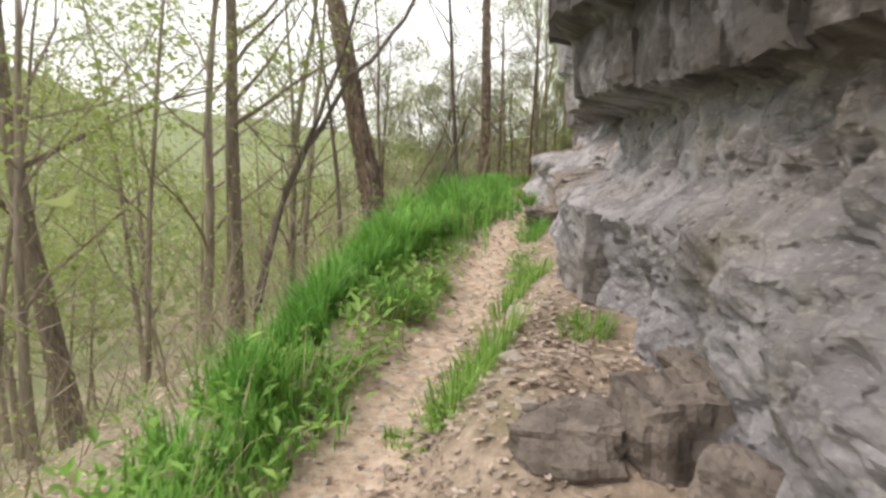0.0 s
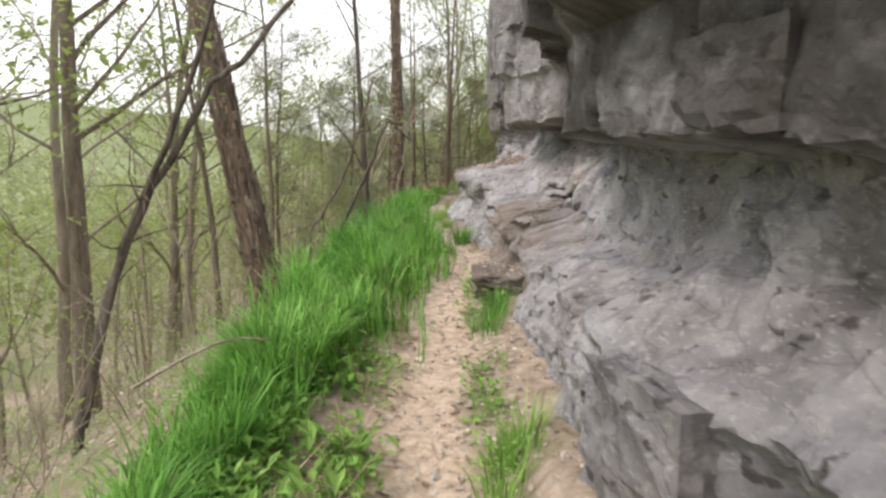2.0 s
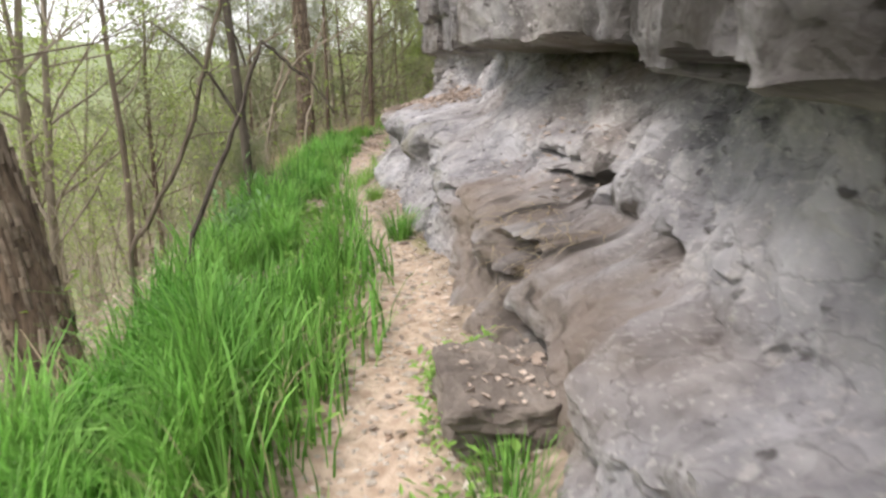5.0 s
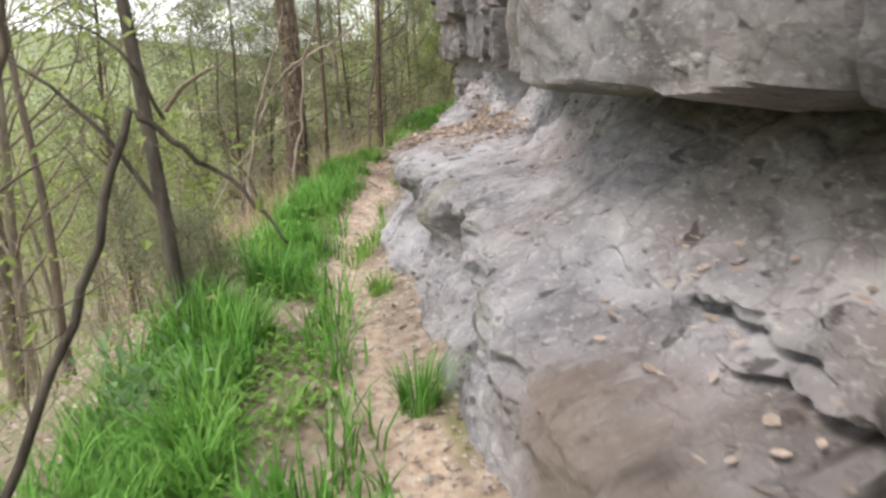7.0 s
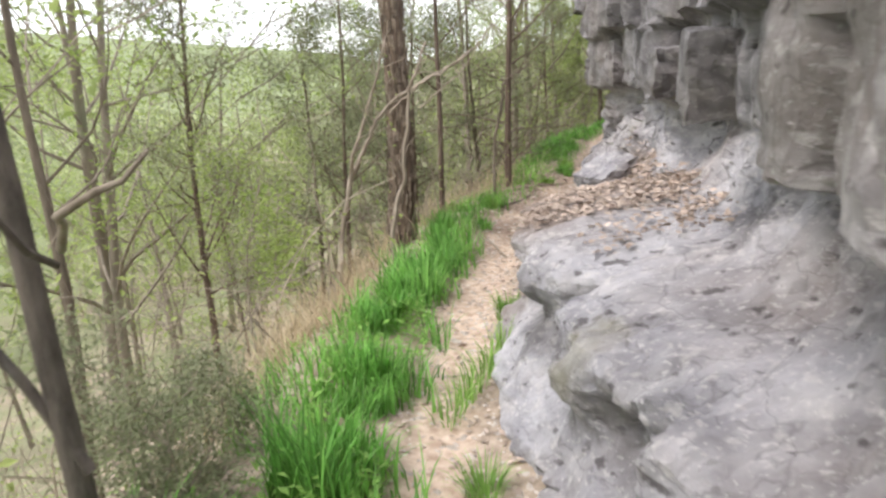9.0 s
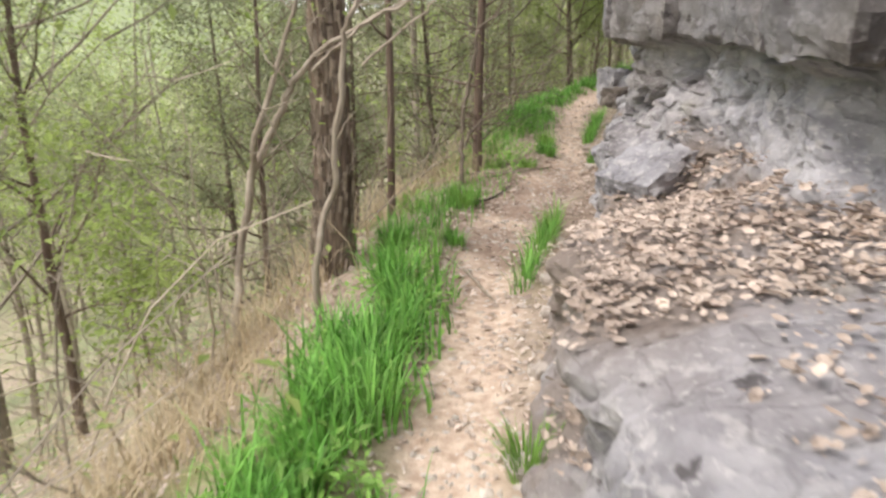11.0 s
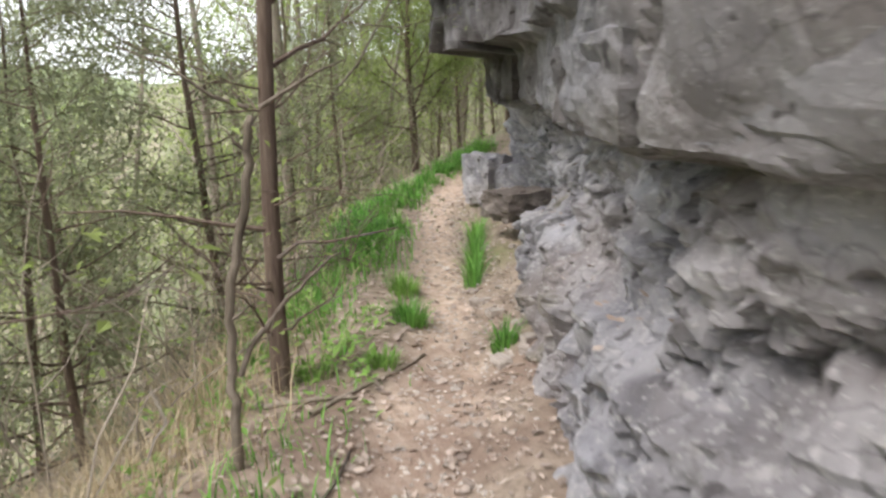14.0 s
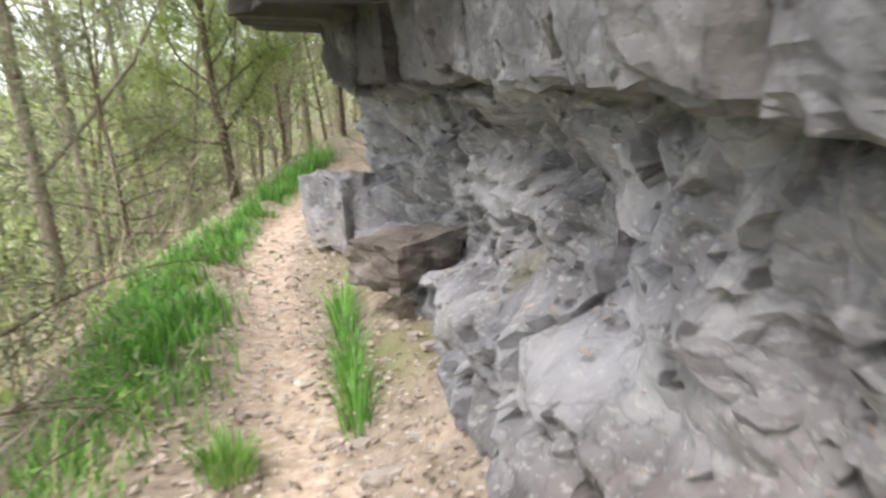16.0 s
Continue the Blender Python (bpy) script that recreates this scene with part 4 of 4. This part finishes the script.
def sow(buf, n, y0, y1, u0, u1, low, high, width=0.008, over=0.5, patchy=0.0, lift=0.0):
    """n blades between two stations and two offsets from the trail; patchy: share of the area left bare."""
    done = 0
    while done < n:
        y, u = rng.uniform(y0, y1), (u0 + u1) / 2 + (u1 - u0) * max(-0.75, min(0.75, rng.gauss(0, 0.30)))
        u += 0.10 * noise.noise(Vector((y * 1.3, 0.0, 7.0)))
        y += 0.25 * rng.gauss(0, 1)
        x = float(trail_x(y)) + u
        if patchy and noise.noise(Vector((x * 2.1, y * 2.1, 4.4))) < patchy - 0.5:
            done += 0.3
            continue
        p = spot(x, y)
        h = rng.uniform(low, high) * (1 + 0.8 * noise.noise(Vector((x * 3.4, y * 3.4, 1.0))))
        w = rng.uniform(0, 6.28)
        drift = 3.0 * noise.noise(Vector((x * 2.3, y * 2.3, 9.0)))
        way = Vector((math.cos(w) - 0.3 + math.cos(drift * 2), math.sin(w) + math.sin(drift * 2), 0)).normalized()
        buf.blade(p - Vector((0, 0, 0.02)), way, h, width * rng.uniform(0.6, 1.5), h * rng.uniform(0.15, 1.15) * over)
        done += 1


def herb(buf, x, y, size, count, rise=0.5, z=None):
    """A leafy weed: pointed leaves round a short stem."""
    p = spot(x, y) if z is None else Vector((x, y, z))
    for _ in range(count):
        w = rng.uniform(0, 6.28)
        d = Vector((math.cos(w), math.sin(w), rng.uniform(0.0, 1.2) * rise))
        q = p + Vector((rng.gauss(0, 0.35), rng.gauss(0, 0.35), abs(rng.gauss(0, 0.6)) * rise)) * size
        buf.leaf(q, d, Vector((0, 0, 1)), size * rng.uniform(0.3, 0.6), size * rng.uniform(0.12, 0.25))


bank = Buf()
sow(bank, 2000, 0.5, 3.4, -0.62, -0.22, 0.12, 0.30, 0.010)
sow(bank, 2500, 3.2, 5.2, -0.95, -0.52, 0.16, 0.40, 0.010, 0.7, 0.4)
sow(bank, 4000, 5.0, 6.9, -1.22, -0.74, 0.20, 0.48, 0.012, 0.8, 0.3)
sow(bank, 3500, 6.6, 8.2, -1.22, -0.58, 0.20, 0.48, 0.012, 0.8, 0.3)
sow(bank, 2700, 8.0, 9.4, -1.2, -0.42, 0.20, 0.48, 0.012, 0.8, 0.3)
sow(bank, 900, 4.0, 7.5, -0.75, -0.3, 0.08, 0.24, 0.009, 0.7, 0.5)
sow(bank, 800, 11.2, 14.5, -1.3, -0.85, 0.1, 0.3, 0.008, 0.9, 0.4)
sow(bank, 4000, 7.2, 10.0, -1.0, -0.30, 0.16, 0.38, 0.009)
sow(bank, 7000, 9.2, 13.0, -1.25, -0.30, 0.14, 0.44, 0.012, 0.7, 0.45)
sow(bank, 2300, 13.0, 15.2, -0.72, -0.20, 0.12, 0.32, 0.011, 0.7, 0.48)
sow(bank, 1800, 15.0, 17.2, -0.72, -0.26, 0.12, 0.36, 0.012, 0.7, 0.5)
sow(bank, 900, 17.4, 19.6, -0.85, -0.30, 0.08, 0.24, 0.009, 0.6, 0.55)
sow(bank, 2600, 23.8, 29.5, -0.62, -0.22, 0.10, 0.24, 0.011, 0.6, 0.3)
sow(bank, 900, 19.4, 23.6, -1.3, -0.35, 0.04, 0.15, 0.008, 0.9, 0.5)
sow(bank, 350, 21.3, 24.0, -1.3, -0.6, 0.08, 0.2, 0.010, 0.6, 0.5)
sow(bank, 2400, 22.9, 25.6, -1.05, -0.4, 0.10, 0.26, 0.011, 0.7, 0.35)
sow(bank, 900, 20.9, 22.6, -1.5, -0.8, 0.08, 0.22, 0.011, 0.7, 0.45)
stuff("bank_grass", bank, M_GRASS, "lush bright green spring grass arching over the bank", "grass")

weeds = Buf()
for _ in range(1500):
    y = rng.uniform(1.5, 17.5)
    u = rng.uniform(-0.75, -0.22)
    x = float(trail_x(y)) + u
    if noise.noise(Vector((x * 1.7, y * 1.7, 2.0))) > -0.12:
        herb(weeds, x, y, rng.uniform(0.08, 0.17), 7, 0.7)
for _ in range(420):
    y = rng.uniform(2.6, 9.0)
    u = rng.uniform(0.2, 0.45)
    x = float(trail_x(y)) + u
    if noise.noise(Vector((x * 1.7, y * 1.3, 6.0))) > 0.0 and x < float(foot_x(y)) - 0.03:
        herb(weeds, x, y, rng.uniform(0.06, 0.14), 7, 0.7)
for _ in range(260):
    y = rng.uniform(17.5, 26)
    x = float(trail_x(y)) - rng.uniform(0.35, 1.4)
    if noise.noise(Vector((x * 1.9, y * 1.9, 2.0))) > 0.1:
        herb(weeds, x, y, rng.uniform(0.06, 0.15), 7, 0.7)
for _ in range(900):
    y = rng.uniform(1, 34)
    x = float(trail_x(y)) - rng.uniform(0.9, 7.0)
    if noise.noise(Vector((x * 0.6, y * 0.6, 2.0))) > 0.05:
        herb(weeds, x, y, rng.uniform(0.10, 0.2), 10, 0.8)
for _ in range(240):
    y = rng.uniform(1.5, 6.0)
    x = float(trail_x(y)) + rng.uniform(-0.8, -0.2)
    if noise.noise(Vector((x * 2.3, y * 2.3, 5.0))) > -0.05:
        herb(weeds, x, y, rng.uniform(0.14, 0.24), 9, 0.9)
for _ in range(130):
    y = rng.uniform(20.2, 23.5)
    x = float(trail_x(y)) - rng.uniform(0.5, 1.7)
    if noise.noise(Vector((x * 1.9, y * 1.9, 8.0))) > -0.05:
        herb(weeds, x, y, rng.uniform(0.10, 0.2), 9, 0.8)
stuff("weeds", weeds, M_WEED, "low leafy green weeds along the trail", "weeds")


def tuft(x, y, radius, height, count, label, mat, long=0.0):
    """A clump of grass that stands alone beside the trail."""
    buf = Buf()
    base = spot(x, y)
    for _ in range(count):
        w, r = rng.uniform(0, 6.28), radius * math.sqrt(rng.random())
        along = rng.uniform(-long, long)
        px, py = x + r * math.cos(w) + along * 0.42, y + r * math.sin(w) + along
        p = spot(px, py) - base - Vector((0, 0, 0.02))
        way = Vector((math.cos(w), math.sin(w), 0))
        h = height * rng.uniform(0.5, 1.15)
        buf.blade(p, way, h, rng.uniform(0.005, 0.012), h * rng.uniform(0.1, 0.7))
    ob = new("grass_tuft", buf.mesh("grass_tuft", mat))
    ob.location = base
    return tagged(ob, label, "grass", "grass tufts by the trail")


TUFT = "upright tuft of green grass beside the bare trail"
tuft(1.34, 11.42, 0.09, 0.30, 170, TUFT, M_GRASS)
tuft(1.40, 13.2, 0.08, 0.20, 120, TUFT, M_WEED)
tuft(1.46, 14.3, 0.07, 0.24, 220, TUFT, M_WEED, 0.5)
tuft(2.42, 17.9, 0.07, 0.26, 260, TUFT, M_GRASS, 0.7)
tuft(1.76, 15.3, 0.09, 0.22, 160, TUFT, M_WEED)
tuft(2.55, 18.2, 0.08, 0.20, 160, TUFT, M_WEED, 0.3)
tuft(3.71, 20.75, 0.08, 0.20, 140, "dark green tuft of grass at the cliff foot", M_GRASS)
tuft(4.33, 22.75, 0.08, 0.26, 420, "bright strip of grass along the cliff side of the trail", M_GRASS, 0.7)
tuft(3.36, 21.5, 0.12, 0.22, 260, TUFT, M_GRASS)
tuft(3.5, 22.1, 0.12, 0.20, 220, TUFT, M_WEED)
tuft(3.0, 20.85, 0.10, 0.14, 160, TUFT, M_WEED)
tuft(2.6, 20.8, 0.11, 0.14, 160, TUFT, M_WEED)
tuft(2.04, 19.2, 0.12, 0.22, 220, TUFT, M_WEED)
tuft(1.62, 19.3, 0.14, 0.20, 220, TUFT, M_WEED)
tuft(1.85, 18.2, 0.08, 0.16, 160, TUFT, M_GRASS)
tuft(1.40, 18.15, 0.13, 0.26, 240, TUFT, M_GRASS)
tuft(0.2, 3.75, 0.13, 0.26, 420, "light green clump of weeds and grass by the trail", M_WEED, 0.45)
tuft(0.62, 5.5, 0.12, 0.22, 320, "light green clump of weeds and grass by the trail", M_WEED, 0.5)
tuft(0.80, 3.95, 0.16, 0.15, 220, "small patch of green weeds among stones", M_WEED)
tuft(1.0, 7.7, 0.12, 0.20, 240, "green weeds in the shade of the rock ledge", M_GRASS, 0.3)
tuft(-0.19, 3.2, 0.07, 0.08, 70, "small patch of green weeds among stones", M_WEED)
tuft(-0.3, 4.9, 0.10, 0.36, 260, TUFT, M_GRASS)

# lacy pale herb in the grass, dry straw on the brink
lacy = Buf()
for _ in range(6):
    herb(lacy, 0.16 + rng.uniform(-0.18, 0.18), 11.6 + rng.uniform(-0.25, 0.25), 0.17, 60, 1.5)
stuff("lacy_herb", lacy, M_FERN, "pale grey-green feathery herb in the grass", "herb")
straw = Buf()
for y0, y1, u0, u1, n in ((15.6, 18.0, -1.9, -1.0, 1100), (18.5, 22.0, -1.9, -0.9, 1500), (13.8, 16.5, -1.6, -0.95, 500), (20, 27, -3.5, -1.0, 1200), (4, 12, -2.2, -1.1, 500), (2, 9, -0.5, -0.25, 260)):
    sow(straw, n, y0, y1, u0, u1, 0.15, 0.5, 0.006, 1.3)
stuff("dry_grass", straw, M_STRAW, "dead straw-coloured grass stalks on the brink", "dry grass")

# ---- dead leaves, chips and stones ----
litter = Buf()


def dead_leaf(p, s):
    w = rng.uniform(0, 6.28)
    litter.curled(p + Vector((0, 0, 0.008)), Vector((math.cos(w), math.sin(w), rng.uniform(-0.35, 0.4))), Vector((rng.uniform(-0.7, 0.7), rng.uniform(-0.7, 0.7), 1)), s, s * rng.uniform(0.45, 0.8))


for _ in range(7500):
    y = rng.uniform(0.5, 27)
    u = rng.gauss(0.1, 0.5)
    if abs(u) < 0.14 and rng.random() < 0.6:
        continue
    dead_leaf(spot(float(trail_x(y)) + u, y), rng.uniform(0.02, 0.06))
for _ in range(1500):
    y = rng.uniform(1.2, 5.0)
    x = float(trail_x(y)) + rng.uniform(0.15, 1.0)
    if x < float(foot_x(y)) + 0.1:
        dead_leaf(spot(x, y), rng.uniform(0.025, 0.06))
for _ in range(3600):
    y = rng.uniform(16, 25)
    u = rng.uniform(-1.3, 1.0)
    if abs(u) < 0.2 and rng.random() < 0.7:
        continue
    dead_leaf(spot(float(trail_x(y)) + u, y), rng.uniform(0.02, 0.065))
for _ in range(9000):
    y = rng.uniform(0, 30)
    dead_leaf(spot(float(trail_x(y)) - rng.uniform(0.9, 6), y), rng.uniform(0.03, 0.09))
for y0, y1, back, n in ((14.9, 17.5, 0.10, 6500), (14.0, 15.4, 0.42, 1200), (9.4, 11.0, 0.30, 160), (18.5, 24.0, 0.1, 200)):
    spots = [c for c in LEDGE if y0 < c.y < y1 and c.z < 1.0 and c.x > float(foot_x(c.y)) + back]
    for _ in range(n):
        c = rng.choice(spots)
        if noise.noise(Vector((c.x * 2.6, c.y * 2.6, 3.0))) < -0.2 and rng.random() < 0.7:
            continue
        j = rng.uniform(-0.09, 0.09)
        dead_leaf(c + Vector((j, rng.uniform(-0.04, 0.04), 0.015 + 0.25 * j)), rng.choice((rng.uniform(0.01, 0.025), rng.uniform(0.03, 0.062))))
for _ in range(90):
    dead_leaf(Vector((rng.uniform(1.0, 1.38), rng.uniform(8.05, 8.55), 0.265)), rng.uniform(0.02, 0.05))
for _ in range(420):
    x, y = rng.uniform(0.35, 1.05), rng.uniform(2.75, 4.3)
    dead_leaf(spot(x, y) + Vector((0, 0, 0.015)), rng.uniform(0.02, 0.06))
stuff("leaf_litter", litter, M_LITTER, "pale brown dead leaves strewn over trail and ledges", "dead leaves")

chips = Buf()
for _ in range(7000):
    y = rng.uniform(0.5, 26)
    u = rng.gauss(0.12, 0.28)
    p = spot(float(trail_x(y)) + u, y)
    s = rng.uniform(0.006, 0.022) * (1.6 if rng.random() < 0.1 else 1)
    i = len(chips.v)
    a, b, c = s * rng.uniform(0.6, 1.4), s * rng.uniform(0.6, 1.4), s * rng.uniform(0.3, 0.7)
    w = rng.uniform(0, 3)
    cw, sw = math.cos(w), math.sin(w)
    chips.v += [tuple(p + Vector(q)) for q in ((a * cw, a * sw, 0), (-b * sw, b * cw, c * 0.3), (-a * cw, -a * sw, 0), (b * sw, -b * cw, 0), (0, 0, c), (0, 0, -c))]
    chips.f += [(i, i + 1, i + 4), (i + 1, i + 2, i + 4), (i + 2, i + 3, i + 4), (i + 3, i, i + 4), (i + 1, i, i + 5), (i + 2, i + 1, i + 5), (i + 3, i + 2, i + 5), (i, i + 3, i + 5)]
stuff("gravel", chips, M_CHIP, "pale limestone chips trodden into the trail", "gravel")


def rock(name, at, size, turn, seed, mat, label="", category="rock", sharp=0.5, tilt=(0, 0), cuts=4, parent=None, crust_shade=0.0):
    """A broken rock: a block whose corners are knocked off, with chipped and pitted faces."""
    bm = bmesh.new()
    bmesh.ops.create_cube(bm, size=1.0)
    bmesh.ops.subdivide_edges(bm, edges=bm.edges[:], cuts=2 ** cuts - 1 if cuts < 4 else 11, use_grid_fill=True)
    off = Vector((seed * 3.7, seed * 1.3, seed * 2.1))
    for v in bm.verts:
        c = v.co.copy()
        ball = c.normalized() * 0.62
        c = c.lerp(ball, 1 - sharp)
        d = 1 + 0.16 * noise.fractal(c * 2.2 + off, 0.8, 2.1, 4) + 0.05 * (noise.cell(c * 5 + off) - 0.5)
        v.co = Vector((c.x * size[0], c.y * size[1], c.z * size[2])) * d
    me = bpy.data.meshes.new(name)
    bm.to_mesh(me)
    bm.free()
    at_crust = me.attributes.new("crust_shade", "FLOAT", "POINT")
    at_crust.data.foreach_set("value", np.full(len(me.vertices), crust_shade, dtype=np.float32))
    me.materials.append(mat)
    ob = new(name, me)
    ob.matrix_basis = pose(*at, tilt[0], tilt[1], turn)
    if parent:
        ob.parent = parent
        return ob
    return tagged(ob, label, category)


rock("rock", (0.93, 2.84, -0.20), (0.40, 0.42, 0.44), 6, 1, M_BLOCK, "brown angular limestone block fallen at the cliff foot", sharp=0.86)
rock("rock", (1.05, 2.36, -0.24), (0.30, 0.30, 0.32), 50, 2, M_BLOCK, "small rounded brown rock beside a fallen block", sharp=0.45)
rock("rock", (0.54, 2.90, -0.26), (0.50, 0.50, 0.34), -15, 3, M_BLOCK, "low brown boulder sunk in the trail edge", sharp=0.3)
rock("rock_slab", (1.24, 3.0, 0.0), (0.42, 0.5, 0.2), 12, 4, M_BLOCK, "dark flat limestone slab under the wall", sharp=0.8)
rock("rock", (1.06, 4.84, 0.28), (0.46, 0.72, 0.54), 6, 5, M_ROCK, "grey-brown block jutting from the cliff foot", sharp=0.93, crust_shade=0.3)
rock("rock_slab", (1.17, 8.3, 0.17), (0.44, 0.6, 0.2), -8, 6, M_BLOCK, "brown slab of rock lying on the cliff foot", sharp=0.8)
rock("rock", (3.0, 17.38, 0.60), (0.50, 0.42, 0.38), 28, 7, M_ROCK, "wedge of broken grey limestone among dead leaves", sharp=0.75, tilt=(0, -24))
rock("rock_slab", (4.72, 22.75, 0.52), (0.5, 0.4, 0.24), 14, 8, M_BLOCK, "dark overhanging slab beside the trail", sharp=0.85)
rock("rock", (5.22, 24.6, 0.46), (0.36, 0.5, 0.56), 14, 9, M_ROCK, "grey squared limestone block beside the trail", sharp=0.85)
rock("rock", (5.62, 24.2, 0.34), (0.7, 1.3, 0.7), 20, 10, M_ROCK, "pale sloping limestone block under the overhang", sharp=0.6)
# blocks of the lowest bed, cracked apart along the lip
y = 2.4
while y < 25.5:
    long, high = rng.uniform(0.3, 0.85), rng.uniform(0.26, 0.46)
    if rng.random() < 0.62 and not 7.2 < y < 12.4:
        ym = y + long / 2
        slope = math.degrees(math.atan2(float(lip_x(ym + 0.3) - lip_x(ym - 0.3)), 0.6))
        rock("block", (float(lip_x(ym)) + 0.12 + rng.uniform(-0.03, 0.06), ym, float(lip_z(ym)) + high * 0.5 - 0.02), (0.36, long, high), -slope, 60 + y, M_ROCK,
             sharp=0.9, cuts=3, parent=cliff, crust_shade=float(crust_shade_y(ym)) * rng.uniform(0.85, 1.0))
    y += long + rng.uniform(0.0, 0.25)
for k in range(46):
    y = rng.choice((rng.uniform(2.4, 4.6), rng.uniform(15, 18.5), rng.uniform(20.5, 23)))
    x = float(trail_x(y)) + rng.uniform(0.25, 0.8)
    if x > float(foot_x(y)) + 0.15:
        continue
    p = spot(x, y)
    s = rng.uniform(0.05, 0.13)
    rock("stone", (p.x, p.y, p.z + s * 0.15), (s, s * rng.uniform(0.6, 1), s * rng.uniform(0.35, 0.6)), rng.uniform(0, 180), 20 + k, M_CHIP, "pale loose limestone stone by the trail", "stone", 0.6, cuts=2)


def stick(points, r, label, mat):
    buf = Buf()
    base = Vector(points[0])
    pts = [Vector(p) - base for p in points]
    buf.tube(pts, [r * (1 - 0.5 * i / (len(pts) - 1)) for i in range(len(pts))], 6, 0.2)
    ob = new("stick", buf.mesh("stick", mat, True))
    ob.location = base
    return tagged(ob, label, "stick")


def lying(x0, y0, x1, y1, bow=0.05):
    out = []
    for i in range(7):
        q = i / 6
        p = spot(x0 + (x1 - x0) * q + bow * math.sin(q * 3.1), y0 + (y1 - y0) * q)
        out.append(p + Vector((0, 0, 0.012)))
    return out


stick(lying(1.75, 17.9, 1.95, 17.0), 0.012, "pale fallen stick across the trail edge", M_PALE)
stick(lying(2.5, 20.3, 3.3, 21.0), 0.014, "dead branch lying in the leaves", M_PALE)
stick(lying(2.3, 20.5, 2.75, 20.4), 0.018, "short pale stick at the cedar's foot", M_PALE)
stick(lying(2.2, 19.3, 2.6, 19.9), 0.010, "thin dark twig on the trail", M_DARK)
stick(lying(0.35, 16.2, 0.7, 15.6), 0.012, "dry broken stalk on the brink", M_PALE)

stick([(-0.93, 5.70, 0.27), (-0.74, 5.70, 0.38), (-0.59, 5.70, 0.45), (-0.48, 5.70, 0.47), (-0.37, 5.70, 0.46)], 0.008, "pale dead twig arching out of the bank grass", M_PALE)

# a bleached mat of grass stalks in the slot of the ledge
mat_buf = Buf()
slot = [c for c in LEDGE if 8.75 < c.y < 9.6 and 0.2 < c.z < 0.62] or [Vector((1.5, 9.2, 0.4))]
for _ in range(130):
    c = rng.choice(slot)
    w = rng.gauss(3.6, 0.7)
    mat_buf.blade(c + Vector((0, 0, 0.01)), Vector((math.cos(w), math.sin(w), 0)), rng.uniform(0.03, 0.09), 0.006, rng.uniform(0.10, 0.24))
stuff("dry_stalks", mat_buf, M_STRAW, "bleached dry grass stalks hanging over the rock ledge", "dry grass")

# plants growing on the rock
for x, y, z, n, s, label in ((1.18, 5.15, 1.75, 60, 0.12, "sparse yellow-green plants hanging from the rock bed"), (1.2, 4.75, 1.95, 40, 0.10, "sparse yellow-green plants hanging from the rock bed"),
                             (1.55, 12.2, 3.3, 260, 0.22, "green shrub on the cliff top"), (1.75, 11.4, 3.4, 200, 0.22, "green shrub on the cliff top")):
    buf = Buf()
    herb(buf, 0, 0, s * 2.0, n, 0.9, 0.0)
    ob = new("rock_plant", buf.mesh("rock_plant", M_WEED))
    ob.location = (x, y, z)
    tagged(ob, label, "plant")
